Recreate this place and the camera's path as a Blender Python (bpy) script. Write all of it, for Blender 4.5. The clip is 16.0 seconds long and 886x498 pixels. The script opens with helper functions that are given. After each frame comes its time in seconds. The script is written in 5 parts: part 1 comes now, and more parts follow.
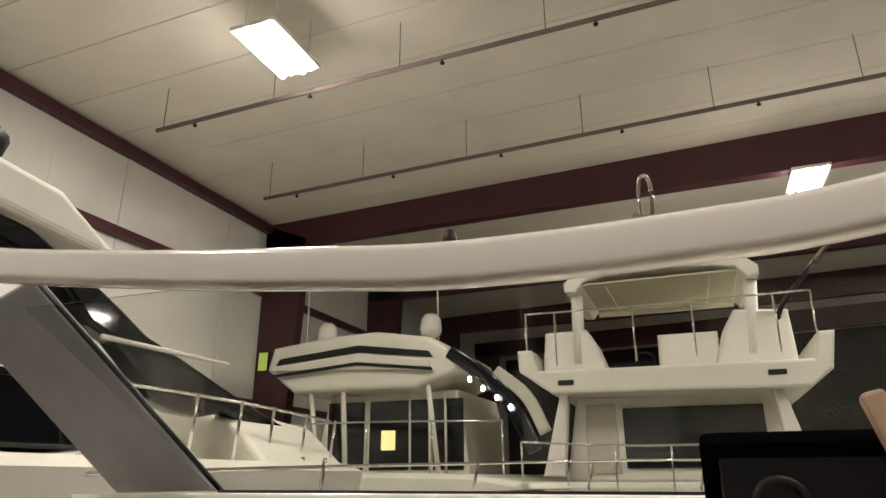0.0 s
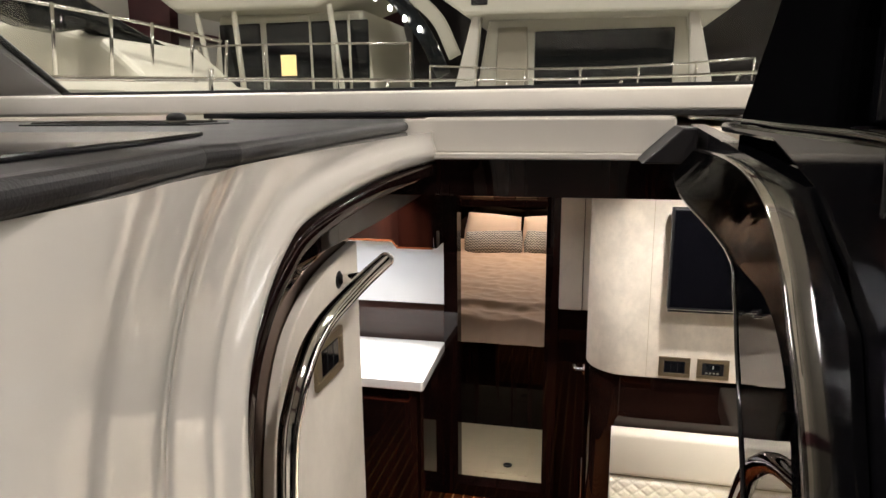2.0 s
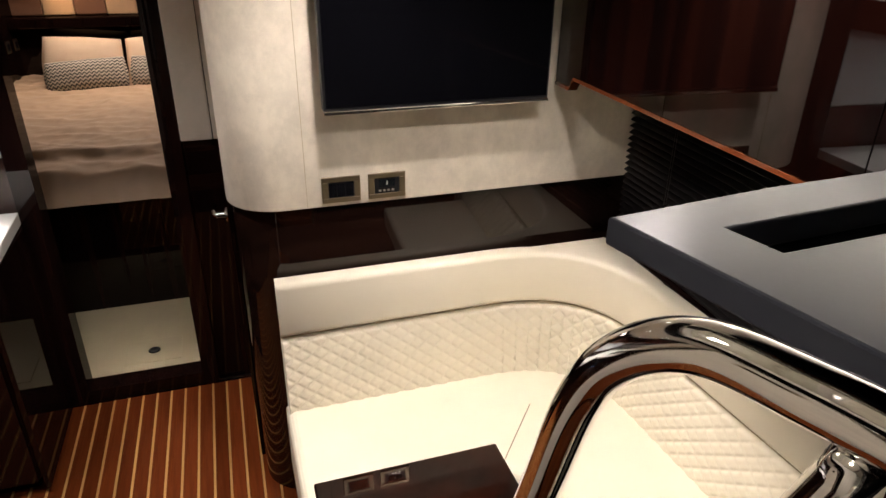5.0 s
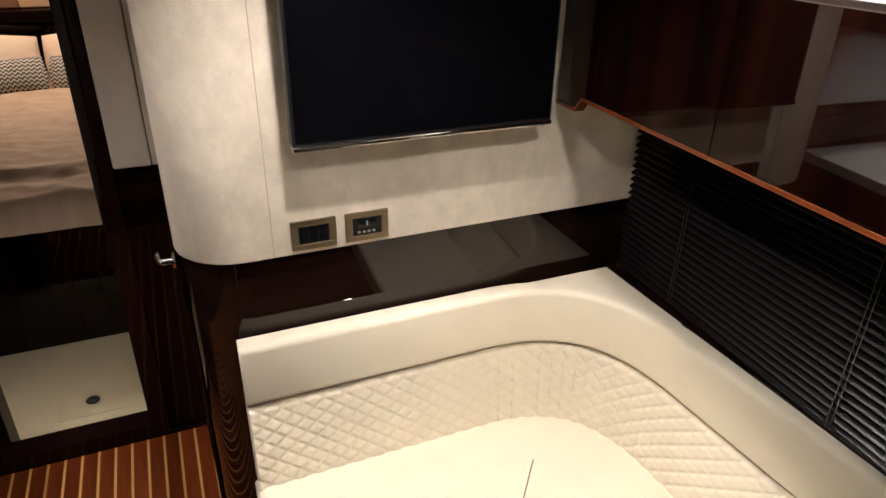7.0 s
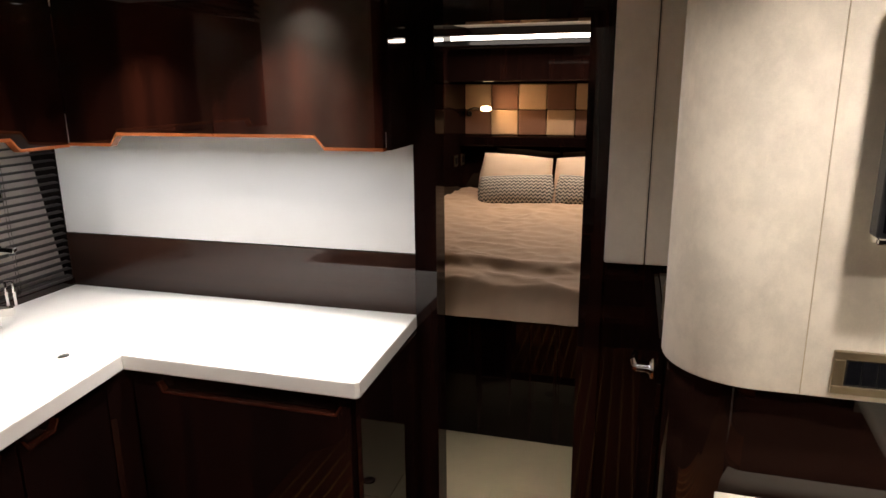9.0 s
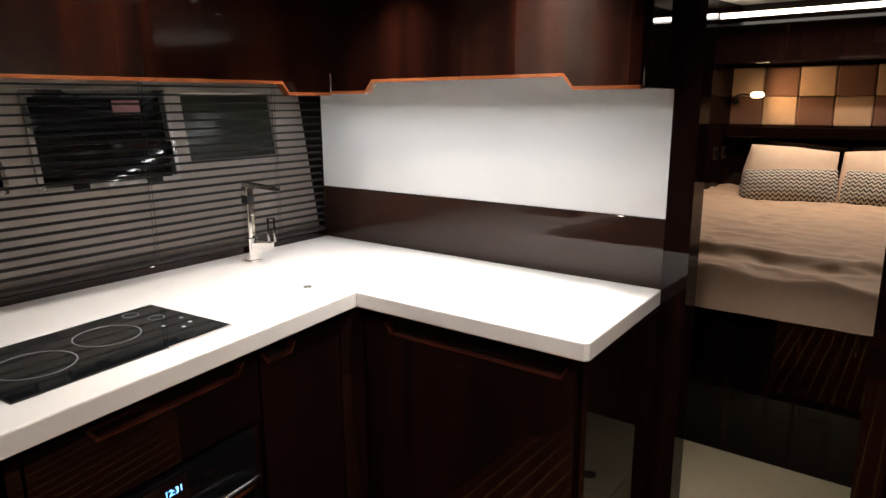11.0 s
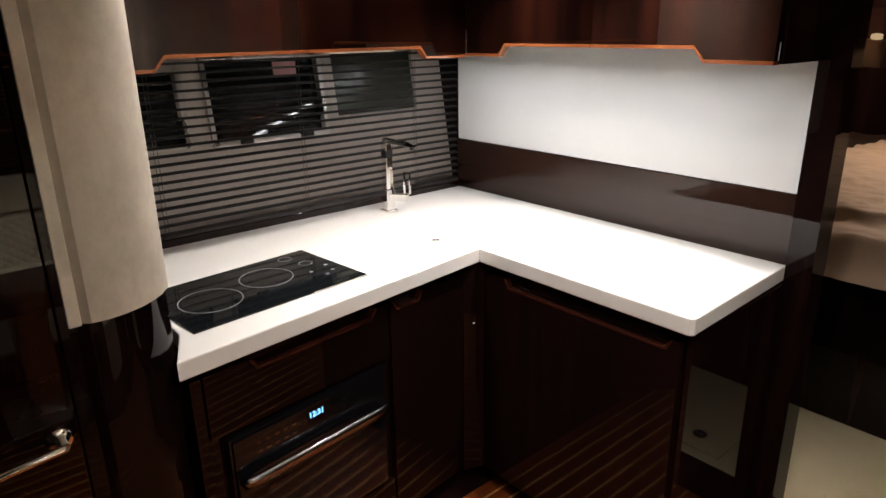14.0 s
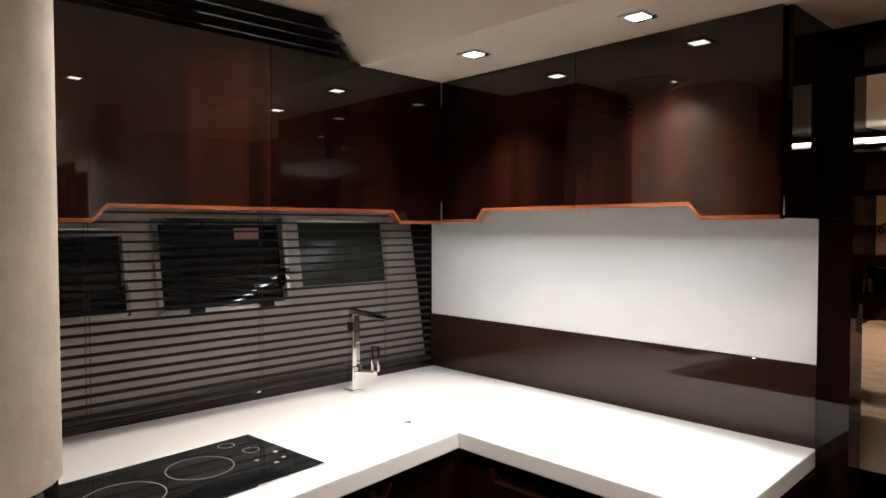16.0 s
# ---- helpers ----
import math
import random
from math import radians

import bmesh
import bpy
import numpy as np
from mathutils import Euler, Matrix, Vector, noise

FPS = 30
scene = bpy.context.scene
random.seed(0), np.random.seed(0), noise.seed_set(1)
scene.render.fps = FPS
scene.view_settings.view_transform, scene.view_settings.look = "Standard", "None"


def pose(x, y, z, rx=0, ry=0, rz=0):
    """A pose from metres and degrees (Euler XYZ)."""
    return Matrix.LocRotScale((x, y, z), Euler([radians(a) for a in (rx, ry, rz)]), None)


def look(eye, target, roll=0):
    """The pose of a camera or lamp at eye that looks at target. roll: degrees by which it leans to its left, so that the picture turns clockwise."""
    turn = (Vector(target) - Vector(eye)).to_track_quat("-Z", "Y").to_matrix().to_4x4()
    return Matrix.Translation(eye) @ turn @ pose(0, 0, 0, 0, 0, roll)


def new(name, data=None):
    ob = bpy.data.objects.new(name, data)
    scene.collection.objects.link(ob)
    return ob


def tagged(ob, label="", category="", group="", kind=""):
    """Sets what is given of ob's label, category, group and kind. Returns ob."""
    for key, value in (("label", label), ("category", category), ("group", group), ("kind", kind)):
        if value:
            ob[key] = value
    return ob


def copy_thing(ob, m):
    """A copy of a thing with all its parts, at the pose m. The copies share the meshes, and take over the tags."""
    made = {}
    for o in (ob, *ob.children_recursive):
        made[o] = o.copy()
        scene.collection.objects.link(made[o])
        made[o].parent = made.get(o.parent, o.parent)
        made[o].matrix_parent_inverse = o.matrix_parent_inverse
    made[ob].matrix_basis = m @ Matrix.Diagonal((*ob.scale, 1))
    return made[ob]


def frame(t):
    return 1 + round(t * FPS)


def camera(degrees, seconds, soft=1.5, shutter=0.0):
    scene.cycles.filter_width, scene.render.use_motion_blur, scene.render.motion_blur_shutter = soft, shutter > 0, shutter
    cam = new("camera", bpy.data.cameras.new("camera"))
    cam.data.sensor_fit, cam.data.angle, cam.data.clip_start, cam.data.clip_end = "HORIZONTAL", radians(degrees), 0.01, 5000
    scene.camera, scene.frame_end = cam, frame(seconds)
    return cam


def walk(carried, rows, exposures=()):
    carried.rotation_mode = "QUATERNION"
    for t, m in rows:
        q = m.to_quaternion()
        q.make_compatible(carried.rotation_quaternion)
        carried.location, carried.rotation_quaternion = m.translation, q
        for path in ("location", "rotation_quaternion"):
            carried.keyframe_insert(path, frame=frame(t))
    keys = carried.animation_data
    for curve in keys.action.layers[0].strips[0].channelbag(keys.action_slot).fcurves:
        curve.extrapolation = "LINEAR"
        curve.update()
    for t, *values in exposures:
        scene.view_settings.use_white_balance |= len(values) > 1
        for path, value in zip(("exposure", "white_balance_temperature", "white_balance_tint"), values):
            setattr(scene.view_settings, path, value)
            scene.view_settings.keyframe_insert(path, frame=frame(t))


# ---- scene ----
cam = camera(67.7, 16.0)
PATH = [
    (0, (1.047, 0.729, 2.398), (0.381, 2.499, 3.051), -0.2),
    (0.5, (0.879, 0.866, 2.355), (0.171, 2.724, 2.572), -0.5),
    (1, (0.825, 0.935, 2.317), (0.13, 2.806, 2.189), -0.7),
    (1.5, (0.803, 1.129, 2.298), (0.238, 3.011, 1.924), -0.7),
    (2, (0.787, 1.332, 2.284), (0.354, 3.239, 1.863), -0.6),
    (2.5, (0.734, 1.491, 2.237), (0.462, 3.404, 1.719), -0.5),
    (3, (0.727, 1.572, 2.134), (0.563, 3.464, 1.509), -0.1),
    (3.5, (0.732, 1.646, 2.052), (0.875, 3.518, 1.364), 0.3),
    (4, (0.764, 1.758, 1.962), (1.192, 3.563, 1.214), 0.7),
    (4.5, (0.803, 1.928, 1.943), (1.307, 3.677, 1.113), 0.7),
    (4.7, (0.831, 1.976, 1.955), (1.359, 3.709, 1.107), 0.7),
    (6.8, (0.821, 2.364, 2.025), (1.538, 3.991, 1.11), 0.8),
    (7, (0.821, 2.407, 2.012), (1.535, 4.039, 1.102), 1.0),
    (7.5, (0.823, 2.502, 1.939), (1.262, 4.261, 1.094), 0.0),
    (8, (0.797, 2.568, 1.911), (0.856, 4.437, 1.2), -0.4),
    (8.5, (0.732, 2.631, 1.862), (0.349, 4.5, 1.263), -0.6),
    (9, (0.706, 2.722, 1.757), (0.168, 4.587, 1.276), -0.5),
    (9.5, (0.652, 2.78, 1.757), (0.003, 4.622, 1.324), -0.4),
    (10, (0.593, 2.852, 1.674), (-0.196, 4.647, 1.277), -0.7),
    (12.3, (0.774, 2.772, 1.511), (-0.685, 3.992, 0.89), -0.5),
    (12.5, (0.79, 2.76, 1.515), (-0.657, 3.97, 0.853), -0.6),
    (13, (0.813, 2.755, 1.553), (-0.613, 3.95, 0.819), -0.8),
    (13.5, (0.798, 2.767, 1.596), (-0.62, 3.976, 0.87), -0.8),
    (14, (0.761, 2.797, 1.671), (-0.681, 4.029, 1.035), -0.8),
    (14.5, (0.715, 2.821, 1.723), (-0.78, 4.116, 1.424), -0.8),
    (15, (0.654, 2.809, 1.713), (-0.838, 4.14, 1.657), -0.2),
    (15.5, (0.622, 2.855, 1.608), (-0.866, 4.19, 1.569), -0.2),
    (16, (0.572, 2.929, 1.55), (-0.877, 4.306, 1.487), -0.1),
]
# seconds, stops, kelvin, tint of the camera's own exposure
EXPOSURES = [(0, 0.06, 6550, 13), (0.5, 0.2, 6500, 13), (1, 0.28, 6400, 13), (2, 0.18, 6350, 13.5), (3, 0.22, 6400, 14), (3.5, 0.22, 6450, 14),
             (4.5, -0.1, 6650, 15), (7, -0.1, 6750, 15.5), (8.5, 0.0, 6750, 14.5), (10, 0.0, 6700, 14.5), (12.3, 0.12, 6600, 13.5), (13.5, 0.12, 6600, 13.5),
             (14.5, 0.0, 6700, 14), (15.2, 0.14, 6650, 14), (15.6, 0.14, 6650, 14), (16, 0.0, 6650, 14)]
walk(cam, [(t, look(eye, target, roll)) for t, eye, target, roll in PATH], EXPOSURES)

# ---- light ----
def area_lamp(name, m, size, watts, colour, size_y=None, spread=180):
    d = bpy.data.lights.new(name, "AREA")
    d.energy, d.color, d.size, d.spread = watts, colour, size, radians(spread)
    if size_y:
        d.shape, d.size_y = "RECTANGLE", size_y
    ob = new(name, d)
    ob.matrix_world = m
    return ob


def down(x, y, z):
    return pose(x, y, z)


WHITE, HALL = (1.0, 0.955, 0.90), (1.0, 0.935, 0.85)
world = bpy.data.worlds.new("world")
scene.world = world
world.use_nodes = True
world.node_tree.nodes["Background"].inputs[0].default_value = (0.02, 0.018, 0.015, 1)
world.node_tree.nodes["Background"].inputs[1].default_value = 0.3

# downlights of the saloon: x, y, height of the ceiling there
SPOTS = [(-0.78, 4.34, 2.062), (-0.27, 4.38, 2.062), (-0.84, 3.80, 2.2), (-0.84, 3.38, 2.2),
         (0.32, 3.75, 2.2), (1.15, 3.55, 2.2), (1.6, 3.05, 2.2)]
for x, y, z in SPOTS:
    area_lamp("downlight_lamp", down(x, y, z - 0.012), 0.05, 10.0 if x > 1 else 5.6 if x > 0 else 3.4 if y < 3.5 else 6.0, WHITE, spread=90 if y > 4.2 else 130)
# strip under the wall cabinets, over the splashback
area_lamp("splash_lamp", pose(-0.75, 4.62, 1.555, -6, 0, 0), 1.35, 3.2, (0.92, 0.96, 1.0), 0.02)
# strip on top of the starboard lockers
area_lamp("cove_lamp", pose(2.05, 3.4, 1.93, 180, 0, 0), 0.03, 14.0, (0.90, 0.95, 1.0), 1.4)
# forward cabin: strip below the ceiling and the reading lamp
area_lamp("downlight_lamp", down(0.30, 5.02, 2.185), 0.05, 0.85, HALL, spread=50)
area_lamp("cabin_lamp", pose(0.25, 7.45, 2.07, -16, 0, 0), 1.7, 18.5, (1.0, 0.82, 0.66), 0.06)
# high-bay lamps of the hall
# the last two are added out of view to brighten the far roof
HALL_LAMPS = [(-4.9, 8.6), (4.2, 17.6), (-4.9, 0.0), (5.0, 8.0), (5.0, -1.0), (9.5, 13.0), (12.5, 22.0), (14.5, 32.0)]
for x, y in HALL_LAMPS:
    area_lamp("hall_lamp", down(x, y, 9.12), 0.8, 380.0 if y < 2 else 330.0, HALL, 1.4)
    d = bpy.data.lights.new("hall_lamp_glow", "POINT")
    d.energy, d.color, d.shadow_soft_size = 115.0, HALL, 0.4
    new("hall_lamp_glow", d).location = (x, y, 8.7)

# ---- materials ----
def material(name):
    m = bpy.data.materials.new(name)
    m.use_nodes = True
    return m, m.node_tree.nodes, m.node_tree.links, m.node_tree.nodes["Principled BSDF"]


def noise_node(n, l, scale, detail=4.0, stretch=(1, 1, 1), rough=0.55, space="Object"):
    tc, mp, nz = n.new("ShaderNodeTexCoord"), n.new("ShaderNodeMapping"), n.new("ShaderNodeTexNoise")
    mp.inputs["Scale"].default_value = stretch
    nz.inputs["Scale"].default_value, nz.inputs["Detail"].default_value, nz.inputs["Roughness"].default_value = scale, detail, rough
    l.new(tc.outputs[space], mp.inputs[0])
    l.new(mp.outputs[0], nz.inputs["Vector"])
    return nz.outputs["Fac"]


def ramp(n, l, fac, stops):
    r = n.new("ShaderNodeValToRGB")
    e = r.color_ramp.elements
    while len(e) < len(stops):
        e.new(0.5)
    for k, (p, c) in zip(e, stops):
        k.position, k.color = p, (*c, 1)
    l.new(fac, r.inputs[0])
    return r.outputs[0]


def mix(n, l, fac, a, b, mode="MIX"):
    x = n.new("ShaderNodeMix")
    x.data_type, x.blend_type = "RGBA", mode
    for sock, v in ((x.inputs[0], fac), (x.inputs[6], a), (x.inputs[7], b)):
        if isinstance(v, (int, float)):
            sock.default_value = v
        elif isinstance(v, tuple):
            sock.default_value = (*v, 1)
        else:
            l.new(v, sock)
    return x.outputs[2]


def bump(n, l, b, height, strength, distance=0.002):
    k = n.new("ShaderNodeBump")
    k.inputs["Strength"].default_value, k.inputs["Distance"].default_value = strength, distance
    l.new(height, k.inputs["Height"])
    l.new(k.outputs[0], b.inputs["Normal"])


def plain(name, colour, rough, metal=0.0, vary=0.12, scale=6.0, fine=90.0, relief=0.05, coat=0.0, spec=0.5):
    """Paint, plastic, cloth or metal with a cloudy tone, a fine grain and a gloss that varies."""
    m, n, l, b = material(name)
    big, small = noise_node(n, l, scale), noise_node(n, l, fine, 2.0)
    dark, light = tuple(c * (1 - vary) for c in colour), tuple(min(1, c * (1 + vary)) for c in colour)
    c = ramp(n, l, big, [(0.3, dark), (0.7, light)])
    c = mix(n, l, vary * 0.5, c, ramp(n, l, small, [(0.35, dark), (0.65, light)]))
    l.new(c, b.inputs["Base Color"])
    r = n.new("ShaderNodeMapRange")
    r.inputs[3].default_value, r.inputs[4].default_value = max(0.02, rough * 0.85), min(1, rough * 1.15)
    l.new(big, r.inputs[0])
    l.new(r.outputs[0], b.inputs["Roughness"])
    b.inputs["Metallic"].default_value, b.inputs["Coat Weight"].default_value = metal, coat
    b.inputs["Coat Roughness"].default_value = 0.03
    b.inputs["Specular IOR Level"].default_value = spec
    if relief:
        bump(n, l, b, small, relief)
    return m


def veneer(name, dark, light, grain=(9, 9, 0.35), rough=0.5, coat=1.0, vary=0.35, scale=7.0, relief=0.03):
    """Lacquered veneer: long streaks, wide figure, and a board tone that differs from piece to piece."""
    m, n, l, b = material(name)
    streak = noise_node(n, l, scale * 3, 6.0, grain, 0.6)
    wide = noise_node(n, l, scale * 0.2, 4.0, grain, 0.55)
    info = n.new("ShaderNodeObjectInfo")
    c = ramp(n, l, streak, [(0.25, dark), (0.75, light)])
    c = mix(n, l, 0.68, c, ramp(n, l, wide, [(0.42, dark), (0.52, tuple(0.6 * a + 0.4 * k for a, k in zip(dark, light))), (0.64, light)]))
    tone = n.new("ShaderNodeMapRange")
    tone.inputs[3].default_value, tone.inputs[4].default_value = 1 - vary, 1 + vary
    l.new(info.outputs["Random"], tone.inputs[0])
    h = n.new("ShaderNodeHueSaturation")
    l.new(tone.outputs[0], h.inputs["Value"])
    l.new(c, h.inputs["Color"])
    l.new(h.outputs[0], b.inputs["Base Color"])
    b.inputs["Roughness"].default_value, b.inputs["Coat Weight"].default_value, b.inputs["Coat Roughness"].default_value = rough, coat, 0.02
    b.inputs["Specular IOR Level"].default_value = 0.0
    bump(n, l, b, streak, relief, 0.001)
    return m


def glow(name, colour, strength):
    m, n, l, b = material(name)
    b.inputs["Base Color"].default_value = (*colour, 1)
    b.inputs["Emission Color"].default_value, b.inputs["Emission Strength"].default_value = (*colour, 1), strength
    return m


def clear(name, colour, rough=0.0, ior=1.45, coat=0.0):
    m, n, l, b = material(name)
    b.inputs["Base Color"].default_value, b.inputs["Roughness"].default_value = (*colour, 1), rough
    b.inputs["Transmission Weight"].default_value, b.inputs["IOR"].default_value = 1.0, ior
    b.inputs["Coat Weight"].default_value, b.inputs["Coat Roughness"].default_value = coat, 0.02
    return m


WOOD = veneer("gloss_wood", (0.0024, 0.0011, 0.0010), (0.018, 0.0042, 0.0022), rough=0.9)
WOOD_PLAIN = veneer("gloss_wood_dark", (0.0052, 0.0025, 0.0023), (0.0125, 0.0045, 0.0035), vary=0.2, coat=0.45)
WOOD_BAND = veneer("brown_band", (0.021, 0.0095, 0.007), (0.030, 0.0135, 0.0095), grain=(0.35, 9, 9), vary=0.1, relief=0.0, coat=0.65)
WOOD_LOW = veneer("dark_brown_veneer", (0.007, 0.003, 0.0022), (0.019, 0.0082, 0.0056), grain=(0.35, 9, 9), vary=0.1)
# darker copy of WOOD: the starboard lockers' weak light is in the colour
WOOD_DIM = veneer("gloss_wood_dimmed", (0.0018, 0.0007, 0.0006), (0.0095, 0.0022, 0.0013), vary=0.15)
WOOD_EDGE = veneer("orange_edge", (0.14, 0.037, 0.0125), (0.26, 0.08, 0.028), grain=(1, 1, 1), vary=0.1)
# WOOD_EDGE again, with the dimness at the lockers' lip put into the colour
WOOD_EDGE_DIM = veneer("orange_edge_dimmed", (0.085, 0.022, 0.008), (0.15, 0.042, 0.016), grain=(1, 1, 1), vary=0.1)
TEAK = veneer("teak", (0.078, 0.0165, 0.005), (0.165, 0.041, 0.0115), grain=(9, 0.35, 9), rough=0.3, coat=0.4, vary=0.25)
WOOD_GRIP = veneer("red_brown_grip", (0.03, 0.008, 0.005), (0.07, 0.019, 0.011), grain=(0.35, 9, 9), vary=0.1)
# the bluish ceiling's reflection on the shelf is painted into the base colour
SHELF = plain("shelf_ceiling_sheen", (0.040, 0.043, 0.054), 0.3, vary=0.1, relief=0.02, spec=0.2)
HOOD = plain("hood_black", (0.0018, 0.0018, 0.0021), 0.75, vary=0.1, fine=500, relief=0.1, spec=0.0)
HOLLY = veneer("holly", (0.38, 0.185, 0.062), (0.52, 0.28, 0.105), grain=(9, 0.35, 9), rough=0.35, coat=0.4, vary=0.1)


def nap(name, colour, vary, scale):
    """Suede: patches where the nap is brushed one way or the other, with feathered streaks, and a fine grain."""
    m, n, l, b = material(name)
    patch = noise_node(n, l, scale, 3.0)
    feather = noise_node(n, l, scale * 3.2, 7.0, (1.0, 1.0, 0.75), 0.72)
    grain = noise_node(n, l, 320.0, 2.0)
    dark, light = tuple(c * (1 - vary) for c in colour), tuple(min(1, c * (1 + vary)) for c in colour)
    c = ramp(n, l, patch, [(0.35, dark), (0.65, light)])
    c = mix(n, l, 0.5, c, ramp(n, l, feather, [(0.40, dark), (0.50, colour), (0.60, light)]))
    c = mix(n, l, 0.12, c, ramp(n, l, grain, [(0.3, dark), (0.7, light)]))
    l.new(c, b.inputs["Base Color"])
    b.inputs["Roughness"].default_value, b.inputs["Specular IOR Level"].default_value = 0.95, 0.15
    b.inputs["Sheen Weight"].default_value = 0.15
    bump(n, l, b, grain, 0.12)
    return m


SUEDE = nap("suede", (0.64, 0.575, 0.475), 0.17, 4.0)
SUEDE_PALE = nap("suede_pale", (0.64, 0.59, 0.515), 0.09, 3.0)
CEILING = plain("headliner", (0.62, 0.56, 0.46), 0.9, vary=0.06, scale=2.0, fine=200, relief=0.06, spec=0.2)
STONE = plain("white_worktop", (0.79, 0.775, 0.74), 0.25, vary=0.03, scale=2.0, fine=300, relief=0.02)
SPLASH = plain("white_splash", (0.80, 0.81, 0.80), 0.35, vary=0.03, scale=2.0, relief=0.01)
LEATHER = plain("cream_leather", (0.83, 0.757, 0.605), 0.42, vary=0.05, scale=3.0, fine=420, relief=0.25, spec=0.4)
SEAM = plain("seam_thread", (0.40, 0.33, 0.22), 0.8)
BLACK = plain("gloss_black", (0.004, 0.004, 0.005), 0.08, vary=0.2, relief=0.0, coat=0.2, spec=0.35)
SATIN = plain("black_plastic", (0.006, 0.006, 0.0072), 0.45, vary=0.15, fine=500, relief=0.15, spec=0.3)
SCREEN = plain("tv_screen", (0.002, 0.002, 0.0028), 0.08, vary=0.1, relief=0.0, spec=0.12)
GREY = plain("dash_grey", (0.014, 0.0125, 0.0135), 0.5, vary=0.12, fine=350, relief=0.2, spec=0.25)
SEAT_HIDE = plain("beige_seat_leather", (0.52, 0.435, 0.345), 0.5, vary=0.06, scale=3.0, fine=420, relief=0.2, spec=0.35)
SEAT_SIDE = plain("dark_seat_vinyl", (0.0065, 0.005, 0.0052), 0.6, vary=0.1, fine=350, relief=0.15, spec=0.12)
CHROME = plain("chrome", (0.82, 0.80, 0.77), 0.07, metal=1.0, vary=0.04, relief=0.0)
DARK_STEEL = plain("dark_steel", (0.26, 0.255, 0.25), 0.22, metal=1.0, vary=0.06, relief=0.02)
STEEL = plain("brushed_steel", (0.60, 0.58, 0.55), 0.28, metal=1.0, vary=0.06, fine=200, relief=0.04)
BRASS = plain("bronze_plate", (0.28, 0.225, 0.15), 0.35, metal=1.0, vary=0.1, relief=0.03)
GEL = plain("white_gelcoat", (0.71, 0.675, 0.615), 0.12, vary=0.03, scale=1.5, relief=0.01, coat=1.0)
GEL_OLD = plain("cream_gelcoat", (0.66, 0.64, 0.55), 0.3, vary=0.06, scale=1.2, relief=0.02)
PAN = plain("shower_pan", (0.49, 0.42, 0.275), 0.6, vary=0.08, scale=3.0, fine=120, relief=0.1)
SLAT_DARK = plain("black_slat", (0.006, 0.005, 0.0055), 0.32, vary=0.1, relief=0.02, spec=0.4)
# the dim light of the distant hall is put into this wall colour
DUSK = plain("gloomy_far_wall", (0.026, 0.018, 0.018), 0.8, vary=0.3, scale=0.4, fine=4)
SLAT = plain("blind_slat", (0.038, 0.033, 0.031), 0.4, vary=0.1, relief=0.02)
LINER = plain("hull_liner", (0.52, 0.47, 0.43), 0.6, vary=0.06)
MIRROR = plain("tinted_mirror", (0.23, 0.175, 0.155), 0.03, metal=1.0, vary=0.03, relief=0.0)
DARKGLASS = plain("dark_glass", (0.006, 0.007, 0.008), 0.05, vary=0.1, relief=0.0)
SMOKED = clear("smoked_glass", (0.30, 0.30, 0.31), ior=1.02, coat=0.06)
WINDSHIELD = clear("windshield_glass", (0.80, 0.815, 0.78), ior=1.2)
PILLAR = plain("grey_vinyl", (0.32, 0.32, 0.33), 0.5, vary=0.08, fine=300, relief=0.1)
QUILT = plain("tan_bedspread", (0.54, 0.39, 0.27), 0.65, vary=0.08, scale=5, fine=300, relief=0.15)
PILLOW = plain("beige_pillow", (0.74, 0.58, 0.44), 0.85, vary=0.05, fine=300, relief=0.1)
CHECK_A = plain("pale_square", (0.50, 0.335, 0.205), 0.8, vary=0.08, fine=250, relief=0.2)
CHECK_B = plain("brown_square", (0.16, 0.075, 0.045), 0.8, vary=0.1, fine=250, relief=0.2)
PIPE = plain("dusty_pipe_paint", (0.15, 0.115, 0.10), 0.6, vary=0.15, scale=2.0)
RED = plain("oxide_red_steel", (0.066, 0.016, 0.021), 0.5, vary=0.15, scale=1.0, fine=20, relief=0.02)
PANEL = plain("white_hall_panel", (0.76, 0.74, 0.68), 0.7, vary=0.06, scale=0.6, fine=8, relief=0.02)
ROOF = plain("roof_liner", (0.74, 0.70, 0.60), 0.8, vary=0.08, scale=0.5, fine=6, relief=0.05)
CONCRETE = plain("hall_floor", (0.20, 0.19, 0.18), 0.7, vary=0.2, scale=0.8, fine=30, relief=0.1)
TUBE = glow("lamp_tubes", (1.0, 0.97, 0.88), 22.0)
SPOT = glow("spot_lens", (1.0, 0.95, 0.86), 30.0)
STRIP = glow("led_strip", (1.0, 0.93, 0.82), 7.0)
BULB = glow("reading_lamp_glow", (1.0, 0.72, 0.40), 9.0)
DIGIT = glow("blue_digits", (0.15, 0.5, 1.0), 4.0)
LCD = glow("blue_lcd", (0.45, 0.68, 1.0), 1.6)
EXIT = glow("exit_sign_face", (0.45, 0.55, 0.12), 0.5)


